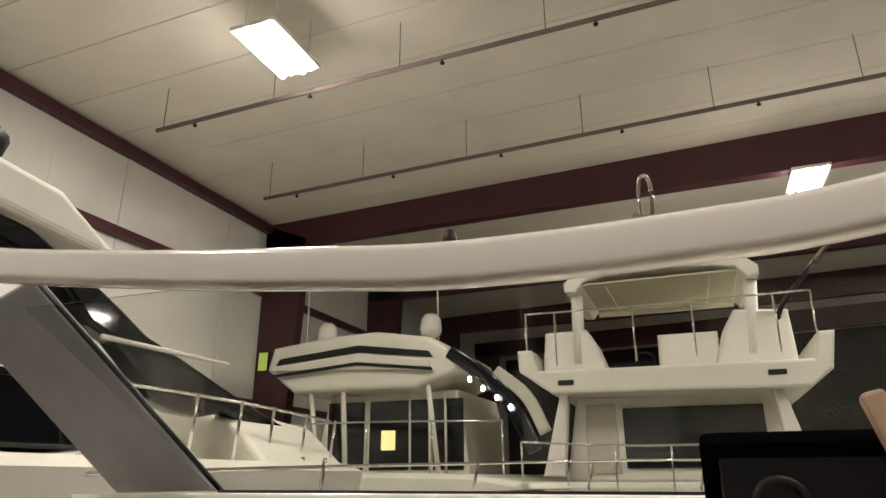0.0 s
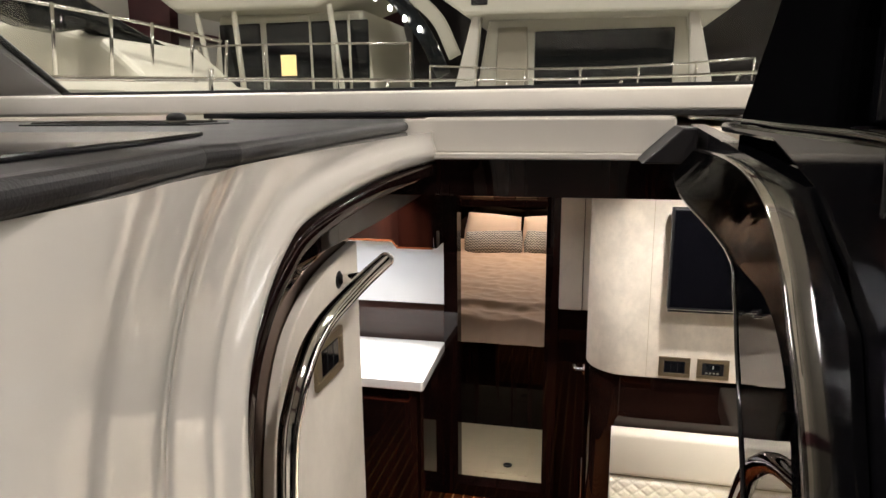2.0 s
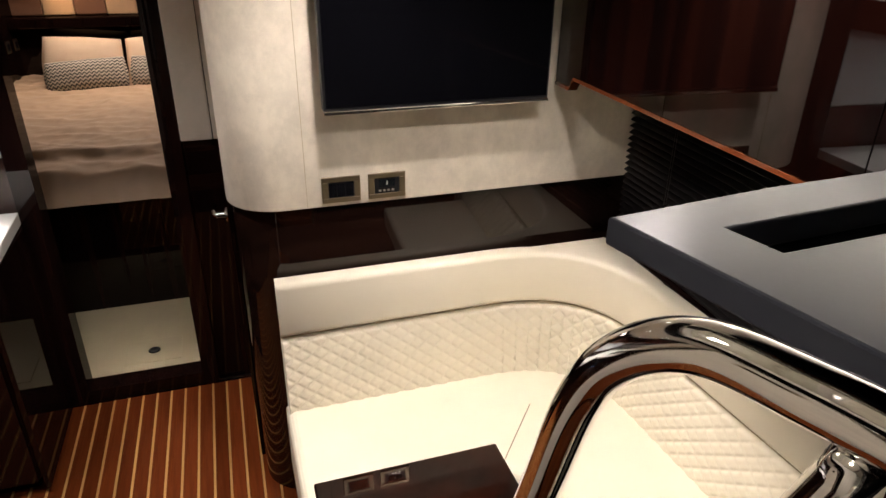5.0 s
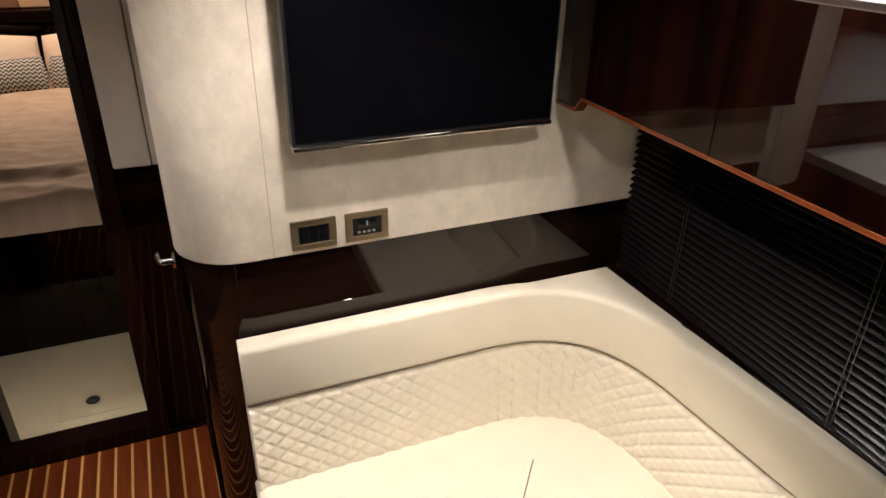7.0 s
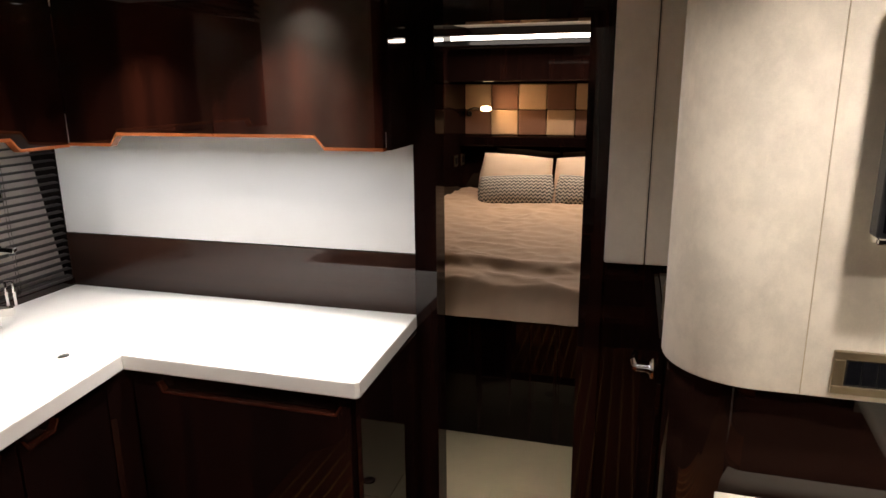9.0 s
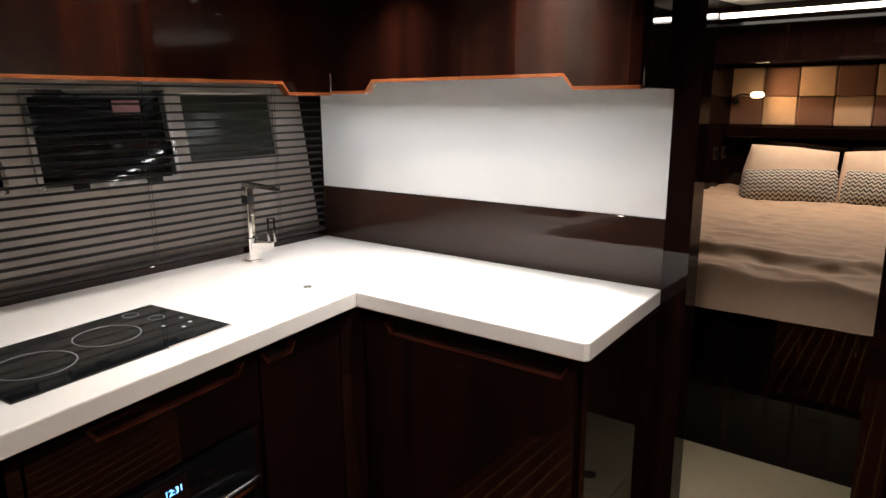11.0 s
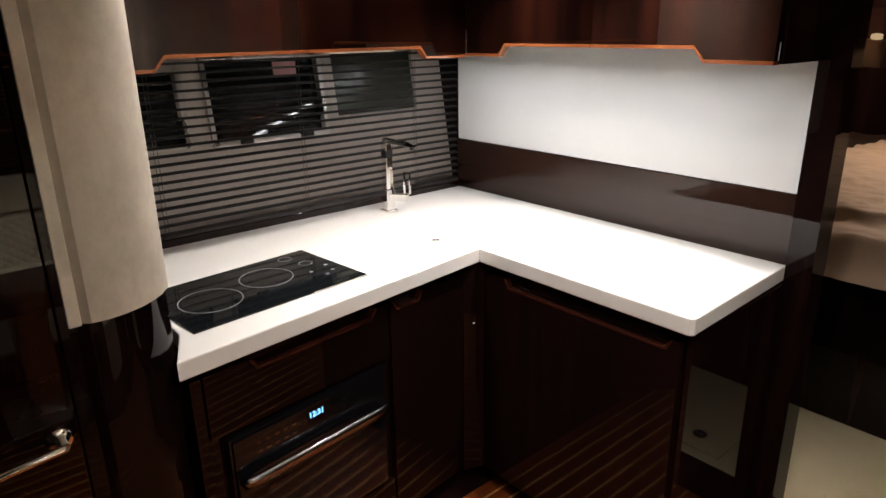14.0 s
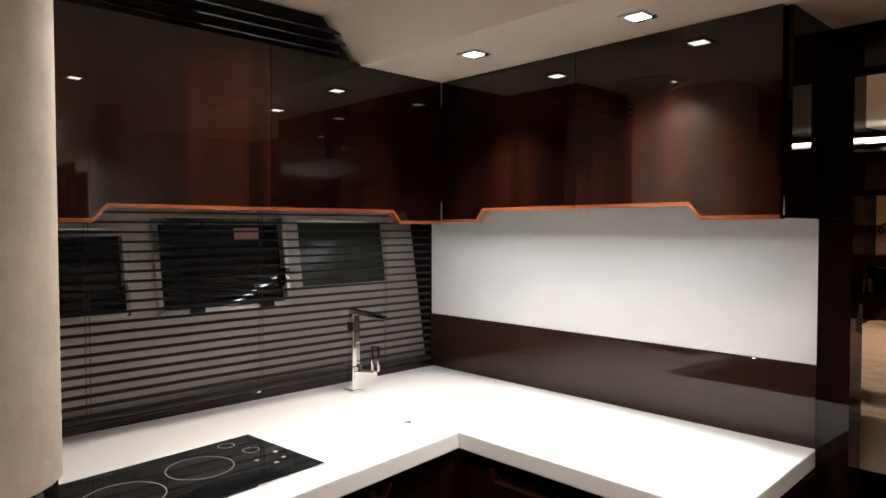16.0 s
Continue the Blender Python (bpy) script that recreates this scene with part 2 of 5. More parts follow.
def herringbone():
    """Black and white zigzag weave of the small cushions."""
    m, n, l, b = material("zigzag_weave")
    tc, sep = n.new("ShaderNodeTexCoord"), n.new("ShaderNodeSeparateXYZ")
    l.new(tc.outputs["Object"], sep.inputs[0])

    def calc(op, a, v):
        k = n.new("ShaderNodeMath")
        k.operation = op
        for s, w in ((k.inputs[0], a), (k.inputs[1], v)):
            if isinstance(w, (int, float)):
                s.default_value = w
            else:
                l.new(w, s)
        return k.outputs[0]
    zig = calc("PINGPONG", calc("MULTIPLY", sep.outputs["X"], 1.0), 0.016)
    s = calc("MULTIPLY", calc("ADD", calc("MULTIPLY", zig, 1.1), sep.outputs["Z"]), 1 / 0.026)
    f = calc("GREATER_THAN", calc("FRACT", s, 0.0), 0.5)
    l.new(mix(n, l, f, (0.06, 0.06, 0.06), (0.62, 0.58, 0.50)), b.inputs["Base Color"])
    b.inputs["Roughness"].default_value = 0.85
    bump(n, l, b, noise_node(n, l, 300), 0.2)
    return m


ZIGZAG = herringbone()


# ---- mesh helpers ----
def add_box(bm, x0, x1, y0, y1, z0, z1, r=0.0, seg=2):
    vs = [bm.verts.new((x, y, z)) for z in (z0, z1) for y in (y0, y1) for x in (x0, x1)]
    fs = [bm.faces.new([vs[i] for i in f]) for f in ((0, 2, 3, 1), (4, 5, 7, 6), (0, 1, 5, 4), (2, 6, 7, 3), (0, 4, 6, 2), (1, 3, 7, 5))]
    if r:
        es = list({e for f in fs for e in f.edges})
        bmesh.ops.bevel(bm, geom=es, offset=r, segments=seg, affect="EDGES", profile=0.5)
    return bm


def box(x0, x1, y0, y1, z0, z1, r=0.0, seg=2):
    return add_box(bmesh.new(), x0, x1, y0, y1, z0, z1, r, seg)


def prism(points, lo, hi, axis="z", r=0.0, seg=2, bm=None):
    """A flat outline pushed from lo to hi along an axis. Outline: (x, y) for z, (y, z) for x, (x, z) for y."""
    bm = bm or bmesh.new()

    def at(p, h):
        return {"z": (p[0], p[1], h), "x": (h, p[0], p[1]), "y": (p[0], h, p[1])}[axis]
    a, b = [bm.verts.new(at(p, lo)) for p in points], [bm.verts.new(at(p, hi)) for p in points]
    fs = [bm.faces.new(a), bm.faces.new(b[::-1])]
    for i in range(len(points)):
        j = (i + 1) % len(points)
        fs.append(bm.faces.new((a[i], b[i], b[j], a[j])))
    bmesh.ops.recalc_face_normals(bm, faces=fs)
    if r:
        bmesh.ops.bevel(bm, geom=list({e for f in fs[:2] for e in f.edges}), offset=r, segments=seg, affect="EDGES", profile=0.5)
    return bm


def smooth_path(points, steps=8):
    """A Catmull-Rom line through the points."""
    p = [Vector(q) for q in points]
    p = [2 * p[0] - p[1]] + p + [2 * p[-1] - p[-2]]
    out = []
    for i in range(1, len(p) - 2):
        for k in range(steps):
            t = k / steps
            out.append(0.5 * (2 * p[i] + (p[i + 1] - p[i - 1]) * t + (2 * p[i - 1] - 5 * p[i] + 4 * p[i + 1] - p[i + 2]) * t * t + (3 * p[i] - p[i - 1] - 3 * p[i + 1] + p[i + 2]) * t ** 3))
    return out + [p[-2]]


def sweep(path, section, bm=None, up=(0, 0, 1), closed=True):
    """A section (across, up) carried along a line, with ends closed."""
    bm = bm or bmesh.new()
    path, rings = [Vector(p) for p in path], []
    for i, p in enumerate(path):
        d = (path[min(i + 1, len(path) - 1)] - path[max(i - 1, 0)]).normalized()
        side = d.cross(Vector(up))
        side = side.normalized() if side.length > 1e-4 else Vector((1, 0, 0))
        top = side.cross(d)
        rings.append([bm.verts.new(p + side * a + top * b) for a, b in section])
    n, fs = len(section), []
    for a, b in zip(rings, rings[1:]):
        for i in range(n):
            fs.append(bm.faces.new((a[i], a[(i + 1) % n], b[(i + 1) % n], b[i])))
    fs += [bm.faces.new(rings[0][::-1]), bm.faces.new(rings[-1])]
    for f in fs:
        f.smooth = True
    bmesh.ops.recalc_face_normals(bm, faces=fs)
    return bm


def tube(points, radius, steps=8, sides=14, bm=None, up=(0, 0, 1), raw=False):
    section = [(radius * math.cos(2 * math.pi * k / sides), radius * math.sin(2 * math.pi * k / sides)) for k in range(sides)]
    return sweep(points if raw else smooth_path(points, steps), section, bm, up)


def lathe(profile, centre=(0, 0, 0), sides=24, bm=None):
    """A profile of (radius, height) turned about the upright axis through centre."""
    bm = bm or bmesh.new()
    rings = []
    for r, h in profile:
        rings.append([bm.verts.new((centre[0] + r * math.cos(2 * math.pi * k / sides), centre[1] + r * math.sin(2 * math.pi * k / sides), centre[2] + h)) for k in range(sides)])
    fs = []
    for a, b in zip(rings, rings[1:]):
        for i in range(sides):
            fs.append(bm.faces.new((a[i], a[(i + 1) % sides], b[(i + 1) % sides], b[i])))
    fs += [bm.faces.new(rings[0][::-1]), bm.faces.new(rings[-1])]
    for f in fs[:-2]:
        f.smooth = True
    bmesh.ops.recalc_face_normals(bm, faces=fs)
    return bm


def turned(bm, m):
    bm.transform(m)
    return bm


def link(name, bm, mat, soft=False):
    me = bpy.data.meshes.new(name)
    if soft:
        for f in bm.faces:
            f.smooth = True
    bm.to_mesh(me)
    bm.free()
    me.materials.append(mat)
    return new(name, me)


def part(name, bm, mat, parent, label="", soft=False):
    ob = link(name, bm, mat, soft)
    ob.parent = parent
    return tagged(ob, label)


def thing(name, label, category, group="", at=(0, 0, 0)):
    ob = new(name)
    ob.empty_display_size = 0.1
    ob.location = at
    return tagged(ob, label, category, group)


def solid(name, bm, mat, label, category, group="", soft=False):
    return tagged(link(name, bm, mat, soft), label, category, group)


def setting(name, bm, mat, label, category, soft=False):
    return tagged(link(name, bm, mat, soft), label, category, kind="structure")


def writing(text, size, m, mat, parent, name="lettering"):
    c = bpy.data.curves.new(name, "FONT")
    c.body, c.size, c.extrude, c.align_x, c.align_y = text, size, 0.0004, "CENTER", "CENTER"
    tmp = new(name, c)
    me = bpy.data.meshes.new_from_object(tmp.evaluated_get(bpy.context.evaluated_depsgraph_get()))
    bpy.data.objects.remove(tmp)
    me.transform(m)
    me.materials.clear()
    me.materials.append(mat)
    ob = new(name, me)
    ob.parent = parent
    return ob

# ---- saloon: floor, walls, ceiling ----
FWD = 4.87
floor = setting("floor", box(-1.7, 2.35, 1.9, FWD, -0.08, -0.007), WOOD_PLAIN, "striped teak and holly cabin sole with a satin varnish", "floor")


def outline_box(spans, mat, name, label, category):
    bm = bmesh.new()
    for s in spans:
        add_box(bm, *s)
    return setting(name, bm, mat, label, category)


wall_forward = outline_box([(-1.7, -0.008, FWD, 4.95, 0, 2.2), (-0.008, 0.07, FWD - 0.025, 4.95, 0, 2.061), (0.56, 0.632, FWD - 0.025, 4.95, 0, 2.061),
                            (0.632, 2.35, FWD, 4.95, 0, 2.2), (0.07, 0.56, FWD - 0.025, 4.95, 1.95, 2.061), (0.07, 0.56, FWD - 0.025, 4.95, -0.05, 0.068)],
                           WOOD_PLAIN, "wall_forward", "dark glossy veneered bulkhead with a narrow open doorway", "wall")
splash = setting("wall_splashback", box(-1.53, -0.01, FWD - 0.012, FWD - 0.001, 1.182, 1.66, 0.002), SPLASH, "plain white glossy splashback panel above the worktop", "splashback")
band = setting("trim_band", box(-1.53, -0.01, FWD - 0.016, FWD - 0.001, 0.957, 1.18, 0.002), WOOD_BAND, "brown lacquered wood band between worktop and splashback", "wall trim")
pale = setting("wall_panel_pale", box(0.634, 0.757, FWD - 0.04, FWD - 0.001, 1.2, 2.060, 0.006), SUEDE_PALE, "pale suede-covered upper wall panel beside the doorway", "wall panel")


setting("wall_panel_inner", box(0.760, 0.90, FWD - 0.034, FWD - 0.001, 1.2, 2.060, 0.004), SUEDE_PALE, "pale suede wall panel behind the rounded wall", "wall panel")


def rounded_module(x0, x1, y0, y1, r, n=10, back=0.0):
    """Plan of the television wall: its inboard front corner is a quarter round."""
    arc = [(x0 + r - r * math.cos(a), y0 + r - r * math.sin(a)) for a in (math.pi / 2 * k / n for k in range(n + 1))]
    return [(x0 + back, y1)] + arc + [(x1, y0), (x1, y1)]


module_low = setting("wall_tv_lower", prism(rounded_module(0.805, 2.3, 4.03, FWD - 0.001, 0.16), 0, 1.184), WOOD_LOW, "dark glossy wood lower wall with a rounded end behind the sofa", "wall", soft=False)
module_up = setting("wall_tv_upper", prism(rounded_module(0.79, 2.3, 4.0, FWD - 0.001, 0.17, back=0.085), 1.186, 2.199, r=0.004), SUEDE, "cream suede-covered wall with a rounded end and the television", "wall")
for ob in (module_low, module_up):
    for f in ob.data.polygons:
        f.use_smooth = abs(f.normal.z) < 0.5
    ob.data.set_sharp_from_angle(angle=radians(30))
setting("trim_seam", box(1.0305, 1.0325, 3.9985, 4.0, 1.19, 2.19), SEAM, "thin stitched vertical seam in the suede wall", "trim")

# hull sides, with the window openings of the port side behind the blind
WINDOWS = [(3.28, 3.655, 1.27, 1.55), (3.735, 4.23, 1.26, 1.59), (4.29, 4.71, 1.325, 1.58)]
bm = bmesh.new()
OLIVE = plain("olive_pane", (0.03, 0.032, 0.022), 0.25, vary=0.1)
edges = [2.2] + [v for w in WINDOWS for v in w[:2]] + [4.95]
FLARE = 0.17
for a, b in zip(edges[::2], edges[1::2]):
    add_box(bm, -1.78, -1.66, a, b, 0.93, 2.0)
for y0, y1, z0, z1 in WINDOWS:
    add_box(bm, -1.78, -1.66, y0, y1, 0.93, z0)
    add_box(bm, -1.78, -1.66, y0, y1, z1, 2.0)
for v in bm.verts:
    v.co.x -= FLARE * (v.co.z - 1.42)
add_box(bm, -1.80, -1.68, 2.2, 4.95, 0, 0.93)
add_box(bm, -1.86, -1.74, 2.2, 4.95, 2.0, 2.25)
setting("wall_port", bm, LINER, "pale grey hull liner behind the galley blind", "wall")
setting("wall_starboard", box(2.35, 2.45, 1.2, 4.95, 0, 2.25), LINER, "pale grey hull liner behind the starboard blind", "wall")
for i, (y0, y1, z0, z1) in enumerate(WINDOWS):
    w = tagged(new(f"window_{i + 1}"), "dark tinted hull window in a thin chrome frame behind the blind", "window", "hull windows", "structure")
    w.matrix_world = pose(-1.66 - FLARE * (z0 - 1.42), y0, z0, 0, -math.degrees(math.atan(FLARE)), 0)
    bm = bmesh.new()
    t = 0.018
    for s in ((0, y1 - y0, 0, t), (0, y1 - y0, z1 - z0 - t, z1 - z0), (0, t, t, z1 - z0 - t), (y1 - y0 - t, y1 - y0, t, z1 - z0 - t)):
        add_box(bm, -0.02, 0.016, *s, 0.003)
    if i < 2:
        part("window_frame", bm, STEEL, w)
    else:
        bm.free()
    part("pane", box(-0.05, -0.02, 0, y1 - y0, 0, z1 - z0), OLIVE if i == 2 else DARKGLASS, w)
    if i == 1:
        part("latch", box(0.016, 0.034, 0.10, 0.15, 0.0, 0.018, 0.004), SATIN, w)
        part("latch", box(0.016, 0.034, 0.36, 0.41, 0.0, 0.018, 0.004), SATIN, w)
        part("sticker", box(-0.0195, -0.0185, 0.30, 0.40, 0.25, 0.30), plain("pale_red_sticker", (0.5, 0.25, 0.25), 0.6), w)

# aft end of the galley: a rounded suede column over dark wood, and the aft cabin's door
COLUMN = [(x, y - 0.008 * (y > 3.1)) for x, y in [(-0.648, 3.032), (-0.634, 3.05), (-0.632, 3.085), (-0.638, 3.125), (-0.652, 3.162), (-0.672, 3.193), (-0.698, 3.221), (-0.735, 3.246), (-0.80, 3.260), (-1.66, 3.262), (-1.66, 3.032)]]
col_low = setting("wall_column_lower", prism([(x - 0.012, y - 0.004) for x, y in COLUMN], 0, 1.108), WOOD_PLAIN, "dark glossy rounded lower wall at the galley's end", "wall")
col_up = setting("wall_column_upper", prism(COLUMN, 1.11, 2.199, r=0.004), SUEDE, "cream suede rounded column at the galley's end", "wall")
for ob in (col_low, col_up):
    for f in ob.data.polygons:
        f.use_smooth = abs(f.normal.z) < 0.5
    ob.data.set_sharp_from_angle(angle=radians(25))
setting("trim_column", box(-0.70, -0.637, 3.008, 3.033, 1.11, 2.199, 0.002), SUEDE, "narrow pale strip between cabin door and suede column", "trim")
setting("wall_aft_port", box(-0.76, -0.665, 1.9, 3.031, 0, 2.199), WOOD_PLAIN, "dark glossy veneered wall round the aft cabin door", "wall")
setting("wall_aft", box(-0.76, 0.269, 1.9, 2.0, 0, 2.199), WOOD_PLAIN, "dark veneered wall beside the companionway steps", "wall")
setting("wall_aft_starboard", box(1.25, 2.45, 1.2, 1.3, 0, 2.25), WOOD_PLAIN, "dark veneered wall aft of the sofa", "wall")


def lever(parent, at, turn, flip=1):
    """Chrome lever handle on a round rose; the local x axis runs along the door, y away from it."""
    m = pose(*at, 0, 0, turn)
    rose = turned(lathe([(0.026, 0), (0.026, 0.008), (0.02, 0.012), (0.010, 0.014), (0.010, 0.045)], sides=24), m @ pose(0, 0, 0, -90))
    part("rose", rose, CHROME, parent)
    grip = tube([(0, 0.045, 0), (flip * 0.03, 0.05, 0), (flip * 0.075, 0.05, -0.004), (flip * 0.125, 0.046, -0.012)], 0.009, sides=10)
    part("lever", turned(grip, m), CHROME, parent)


door = tagged(new("door_1"), "closed dark glossy cabin door with a chrome lever handle", "door", kind="structure")
part("door_leaf", box(-0.665, -0.641, 2.27, 2.990, 0.03, 1.97, 0.003), WOOD, door)
part("door_stop", box(-0.665, -0.638, 2.992, 3.007, 0.03, 2.0), WOOD_PLAIN, door)
lever(door, (-0.641, 2.952, 0.88), -90, 1)
side_door = tagged(new("door_2"), "dark glossy washroom door with a chrome lever handle", "door", kind="structure")
part("door_leaf", box(0.788, 0.803, 4.24, 4.80, 0.03, 1.183, 0.003), WOOD_PLAIN, side_door)
lever(side_door, (0.788, 4.335, 1.065), 90, 1)
part("kick_plate", box(0.784, 0.788, 4.55, 4.62, 0.12, 0.45, 0.001), STEEL, side_door, "narrow pale metal strip")

# ceiling: high part, step, low part towards the bulkhead
bm = bmesh.new()
add_box(bm, -1.85, 2.4, 2.97, 4.07, 2.2, 2.222)
prism([(4.07, 2.2), (4.19, 2.062), (4.95, 2.062), (4.95, 2.222), (4.07, 2.222)], -1.7, 0.79, "x", bm=bm)
add_box(bm, 0.79, 2.4, 4.07, 4.95, 2.2, 2.222)
add_box(bm, -1.7, 0.30, 1.9, 2.97, 2.2, 2.222)
add_box(bm, 1.12, 2.4, 1.2, 2.97, 2.2, 2.222)
ceiling = setting("ceiling", bm, CEILING, "beige padded headliner with a sloping step", "ceiling")
setting("ceiling_starboard", prism([(1.70, 2.199), (2.38, 1.93), (2.38, 2.199)], 1.31, 3.988, "y"), CEILING, "pale sloping headliner above the lockers", "ceiling")
ring = [(0.145, 0), (0.15, -0.004), (0.145, -0.012), (0.12, -0.014), (0.115, -0.006), (0.115, 0)]
solid("ceiling_hatch", lathe([(0.02, 0.001)] + [(r, h) for r, h in ring[::-1]], (-0.95, 3.42, 2.199), 32), CEILING, "round beige ceiling cover set in the headliner", "ceiling cover")

spot = thing("downlight", "square recessed ceiling downlight with a steel bezel, lit", "downlight", "saloon downlights", (0, 0, 0))
bm = bmesh.new()
for s in ((-0.036, 0.036, -0.036, -0.024), (-0.036, 0.036, 0.024, 0.036), (-0.036, -0.024, -0.024, 0.024), (0.024, 0.036, -0.024, 0.024)):
    add_box(bm, *s, -0.006, 0.0, 0.0015)
part("bezel", bm, STEEL, spot)
part("lens", box(-0.024, 0.024, -0.024, 0.024, -0.003, 0.0), SPOT, spot)
spot.location = SPOTS[0]
for s in SPOTS[1:] + [(0.30, 5.02, 2.1995)]:
    copy_thing(spot, pose(*s))

# ---- galley ----
GAL = pose(-0.70, 3.24, 0, 0, 0, 96.5)
LEN = 1.02


def gal(bm):
    return turned(bm, GAL)


worktop = solid("worktop", prism([(-0.650, 3.205), (-0.777, 4.274), (-0.001, 4.274), (0.010, 4.285), (-0.008, 4.856), (-1.525, 4.856), (-1.525, 3.264), (-0.80, 3.264)], 0.908, 0.958, r=0.004),
                STONE, "white solid-surface L-shaped galley worktop", "worktop")

oven_unit = thing("oven_cabinet", "dark glossy galley base cabinet with a built-in oven", "cabinet")
bm = bmesh.new()
add_box(bm, 0.0, LEN - 0.02, 0.022, 0.76, 0.07, 0.905)
add_box(bm, 0.0, LEN - 0.02, 0.07, 0.70, 0.0, 0.07)
part("body", gal(bm), WOOD_PLAIN, oven_unit)


def grip_front(x0, x1, z0, z1, g0, g1, rise=0.035, t=0.02):
    """A front whose upper edge dips to make a finger grip, and the orange lip along that dip."""
    face = prism([(x0, z0), (x1, z0), (x1, z1), (g1, z1), (g1 - rise * 0.6, z1 - rise), (g0 + rise * 0.6, z1 - rise), (g0, z1), (x0, z1)], 0.0, t, "y")
    h = 0.007
    lip = prism([(g0, z1), (g0 + rise * 0.6, z1 - rise), (g1 - rise * 0.6, z1 - rise), (g1, z1), (g1 - 0.009, z1), (g1 - rise * 0.6 - 0.005, z1 - rise + h), (g0 + rise * 0.6 + 0.005, z1 - rise + h), (g0 + 0.009, z1)], -0.002, t, "y")
    return face, lip


face, lip = grip_front(0.035, 0.645, 0.69, 0.87, 0.16, 0.60)
drawer = part("drawer", gal(face), WOOD_PLAIN, oven_unit)
part("grip_lip", gal(lip), WOOD_GRIP, drawer)
face, lip = grip_front(0.655, LEN - 0.025, 0.075, 0.87, 0.66, 0.80)
d2 = part("door", gal(face), WOOD_PLAIN, oven_unit)
part("grip_lip", gal(lip), WOOD_GRIP, d2)
part("plinth_panel", gal(box(0.035, 0.645, 0.0, 0.02, 0.075, 0.235)), WOOD_PLAIN, oven_unit)
part("side_stile", gal(box(0.0, 0.028, 0.0, 0.02, 0.075, 0.87)), WOOD_PLAIN, oven_unit)

oven = thing("oven", "black built-in oven with a steel bar handle and a blue clock", "oven")
part("front_frame", gal(box(0.075, 0.612, -0.006, 0.018, 0.245, 0.672, 0.003)), BLACK, oven)
part("control_panel", gal(box(0.083, 0.604, -0.012, -0.006, 0.575, 0.664, 0.002)), BLACK, oven)
door_o = part("oven_door", gal(box(0.083, 0.604, -0.016, -0.006, 0.255, 0.568, 0.003)), BLACK, oven)
part("oven_window", gal(box(0.17, 0.52, -0.0175, -0.016, 0.30, 0.49)), DARKGLASS, door_o)
bm = sweep(smooth_path([(0.10, -0.012, 0.535), (0.12, -0.04, 0.545), (0.34, -0.046, 0.548), (0.57, -0.04, 0.545), (0.59, -0.012, 0.535)], 6), [(0.006, -0.014), (0.006, 0.014), (-0.006, 0.014), (-0.006, -0.014)])
part("bar_handle", gal(bm), DARK_STEEL, door_o)
writing("12:31", 0.024, GAL @ pose(0.345, -0.0128, 0.632, 90, 0, 0), DIGIT, oven, "clock_digits")
for row in range(2):
    for k in range(5):
        for x0 in (0.15, 0.44):
            part("button_mark", gal(box(x0 + k * 0.028, x0 + k * 0.028 + 0.014, -0.0128, -0.012, 0.60 + row * 0.028, 0.606 + row * 0.028)), DARK_STEEL, oven)
part("maker_plate", gal(box(0.30, 0.385, -0.0172, -0.016, 0.272, 0.283)), DARK_STEEL, door_o)

fwd_unit = thing("corner_cabinet", "dark glossy base cabinet below the white worktop", "cabinet")
bm = bmesh.new()
add_box(bm, -0.80, -0.012, 4.318, 4.853, 0.07, 0.905)
add_box(bm, -0.80, -0.05, 4.36, 4.80, 0.0, 0.07)
part("body", bm, WOOD_PLAIN, fwd_unit)
face, lip = grip_front(-0.765, -0.03, 0.075, 0.87, -0.68, -0.05)
d3 = part("door", turned(face, pose(0, 4.296, 0)), WOOD_PLAIN, fwd_unit)
part("grip_lip", turned(lip, pose(0, 4.296, 0)), WOOD_GRIP, d3)
part("corner_filler", prism([(-0.845, 4.225), (-0.806, 4.226), (-0.778, 4.300), (-0.778, 4.317), (-0.845, 4.317)], 0.07, 0.906), WOOD_PLAIN, fwd_unit)
part("end_panel", box(-0.012, 0.003, 4.30, 4.84, 0.03, 0.903, 0.001), WOOD_PLAIN, fwd_unit)

hob = thing("hob", "black ceramic hob with two rings set into the worktop", "hob")
HOB = pose(-0.770, 3.290, 0.958, 0, 0, 95.3)
part("glass", turned(box(0, 0.555, 0.0, 0.345, 0, 0.006, 0.0015), HOB), DARKGLASS, hob)
part("steel_rim", turned(box(0.36, 0.556, -0.004, 0.0, 0, 0.005), HOB), STEEL, hob)


def ring_mesh(cx, cy, r, w, z0=0.006, z1=0.0066, n=40):
    bm = bmesh.new()
    loops = [[bm.verts.new((cx + a * math.cos(2 * math.pi * k / n), cy + a * math.sin(2 * math.pi * k / n), z)) for k in range(n)] for a, z in ((r, z0), (r, z1), (r + w, z1), (r + w, z0))]
    for p, q in zip(loops, loops[1:]):
        for k in range(n):
            bm.faces.new((p[k], p[(k + 1) % n], q[(k + 1) % n], q[k]))
    bmesh.ops.recalc_face_normals(bm, faces=bm.faces[:])
    return bm


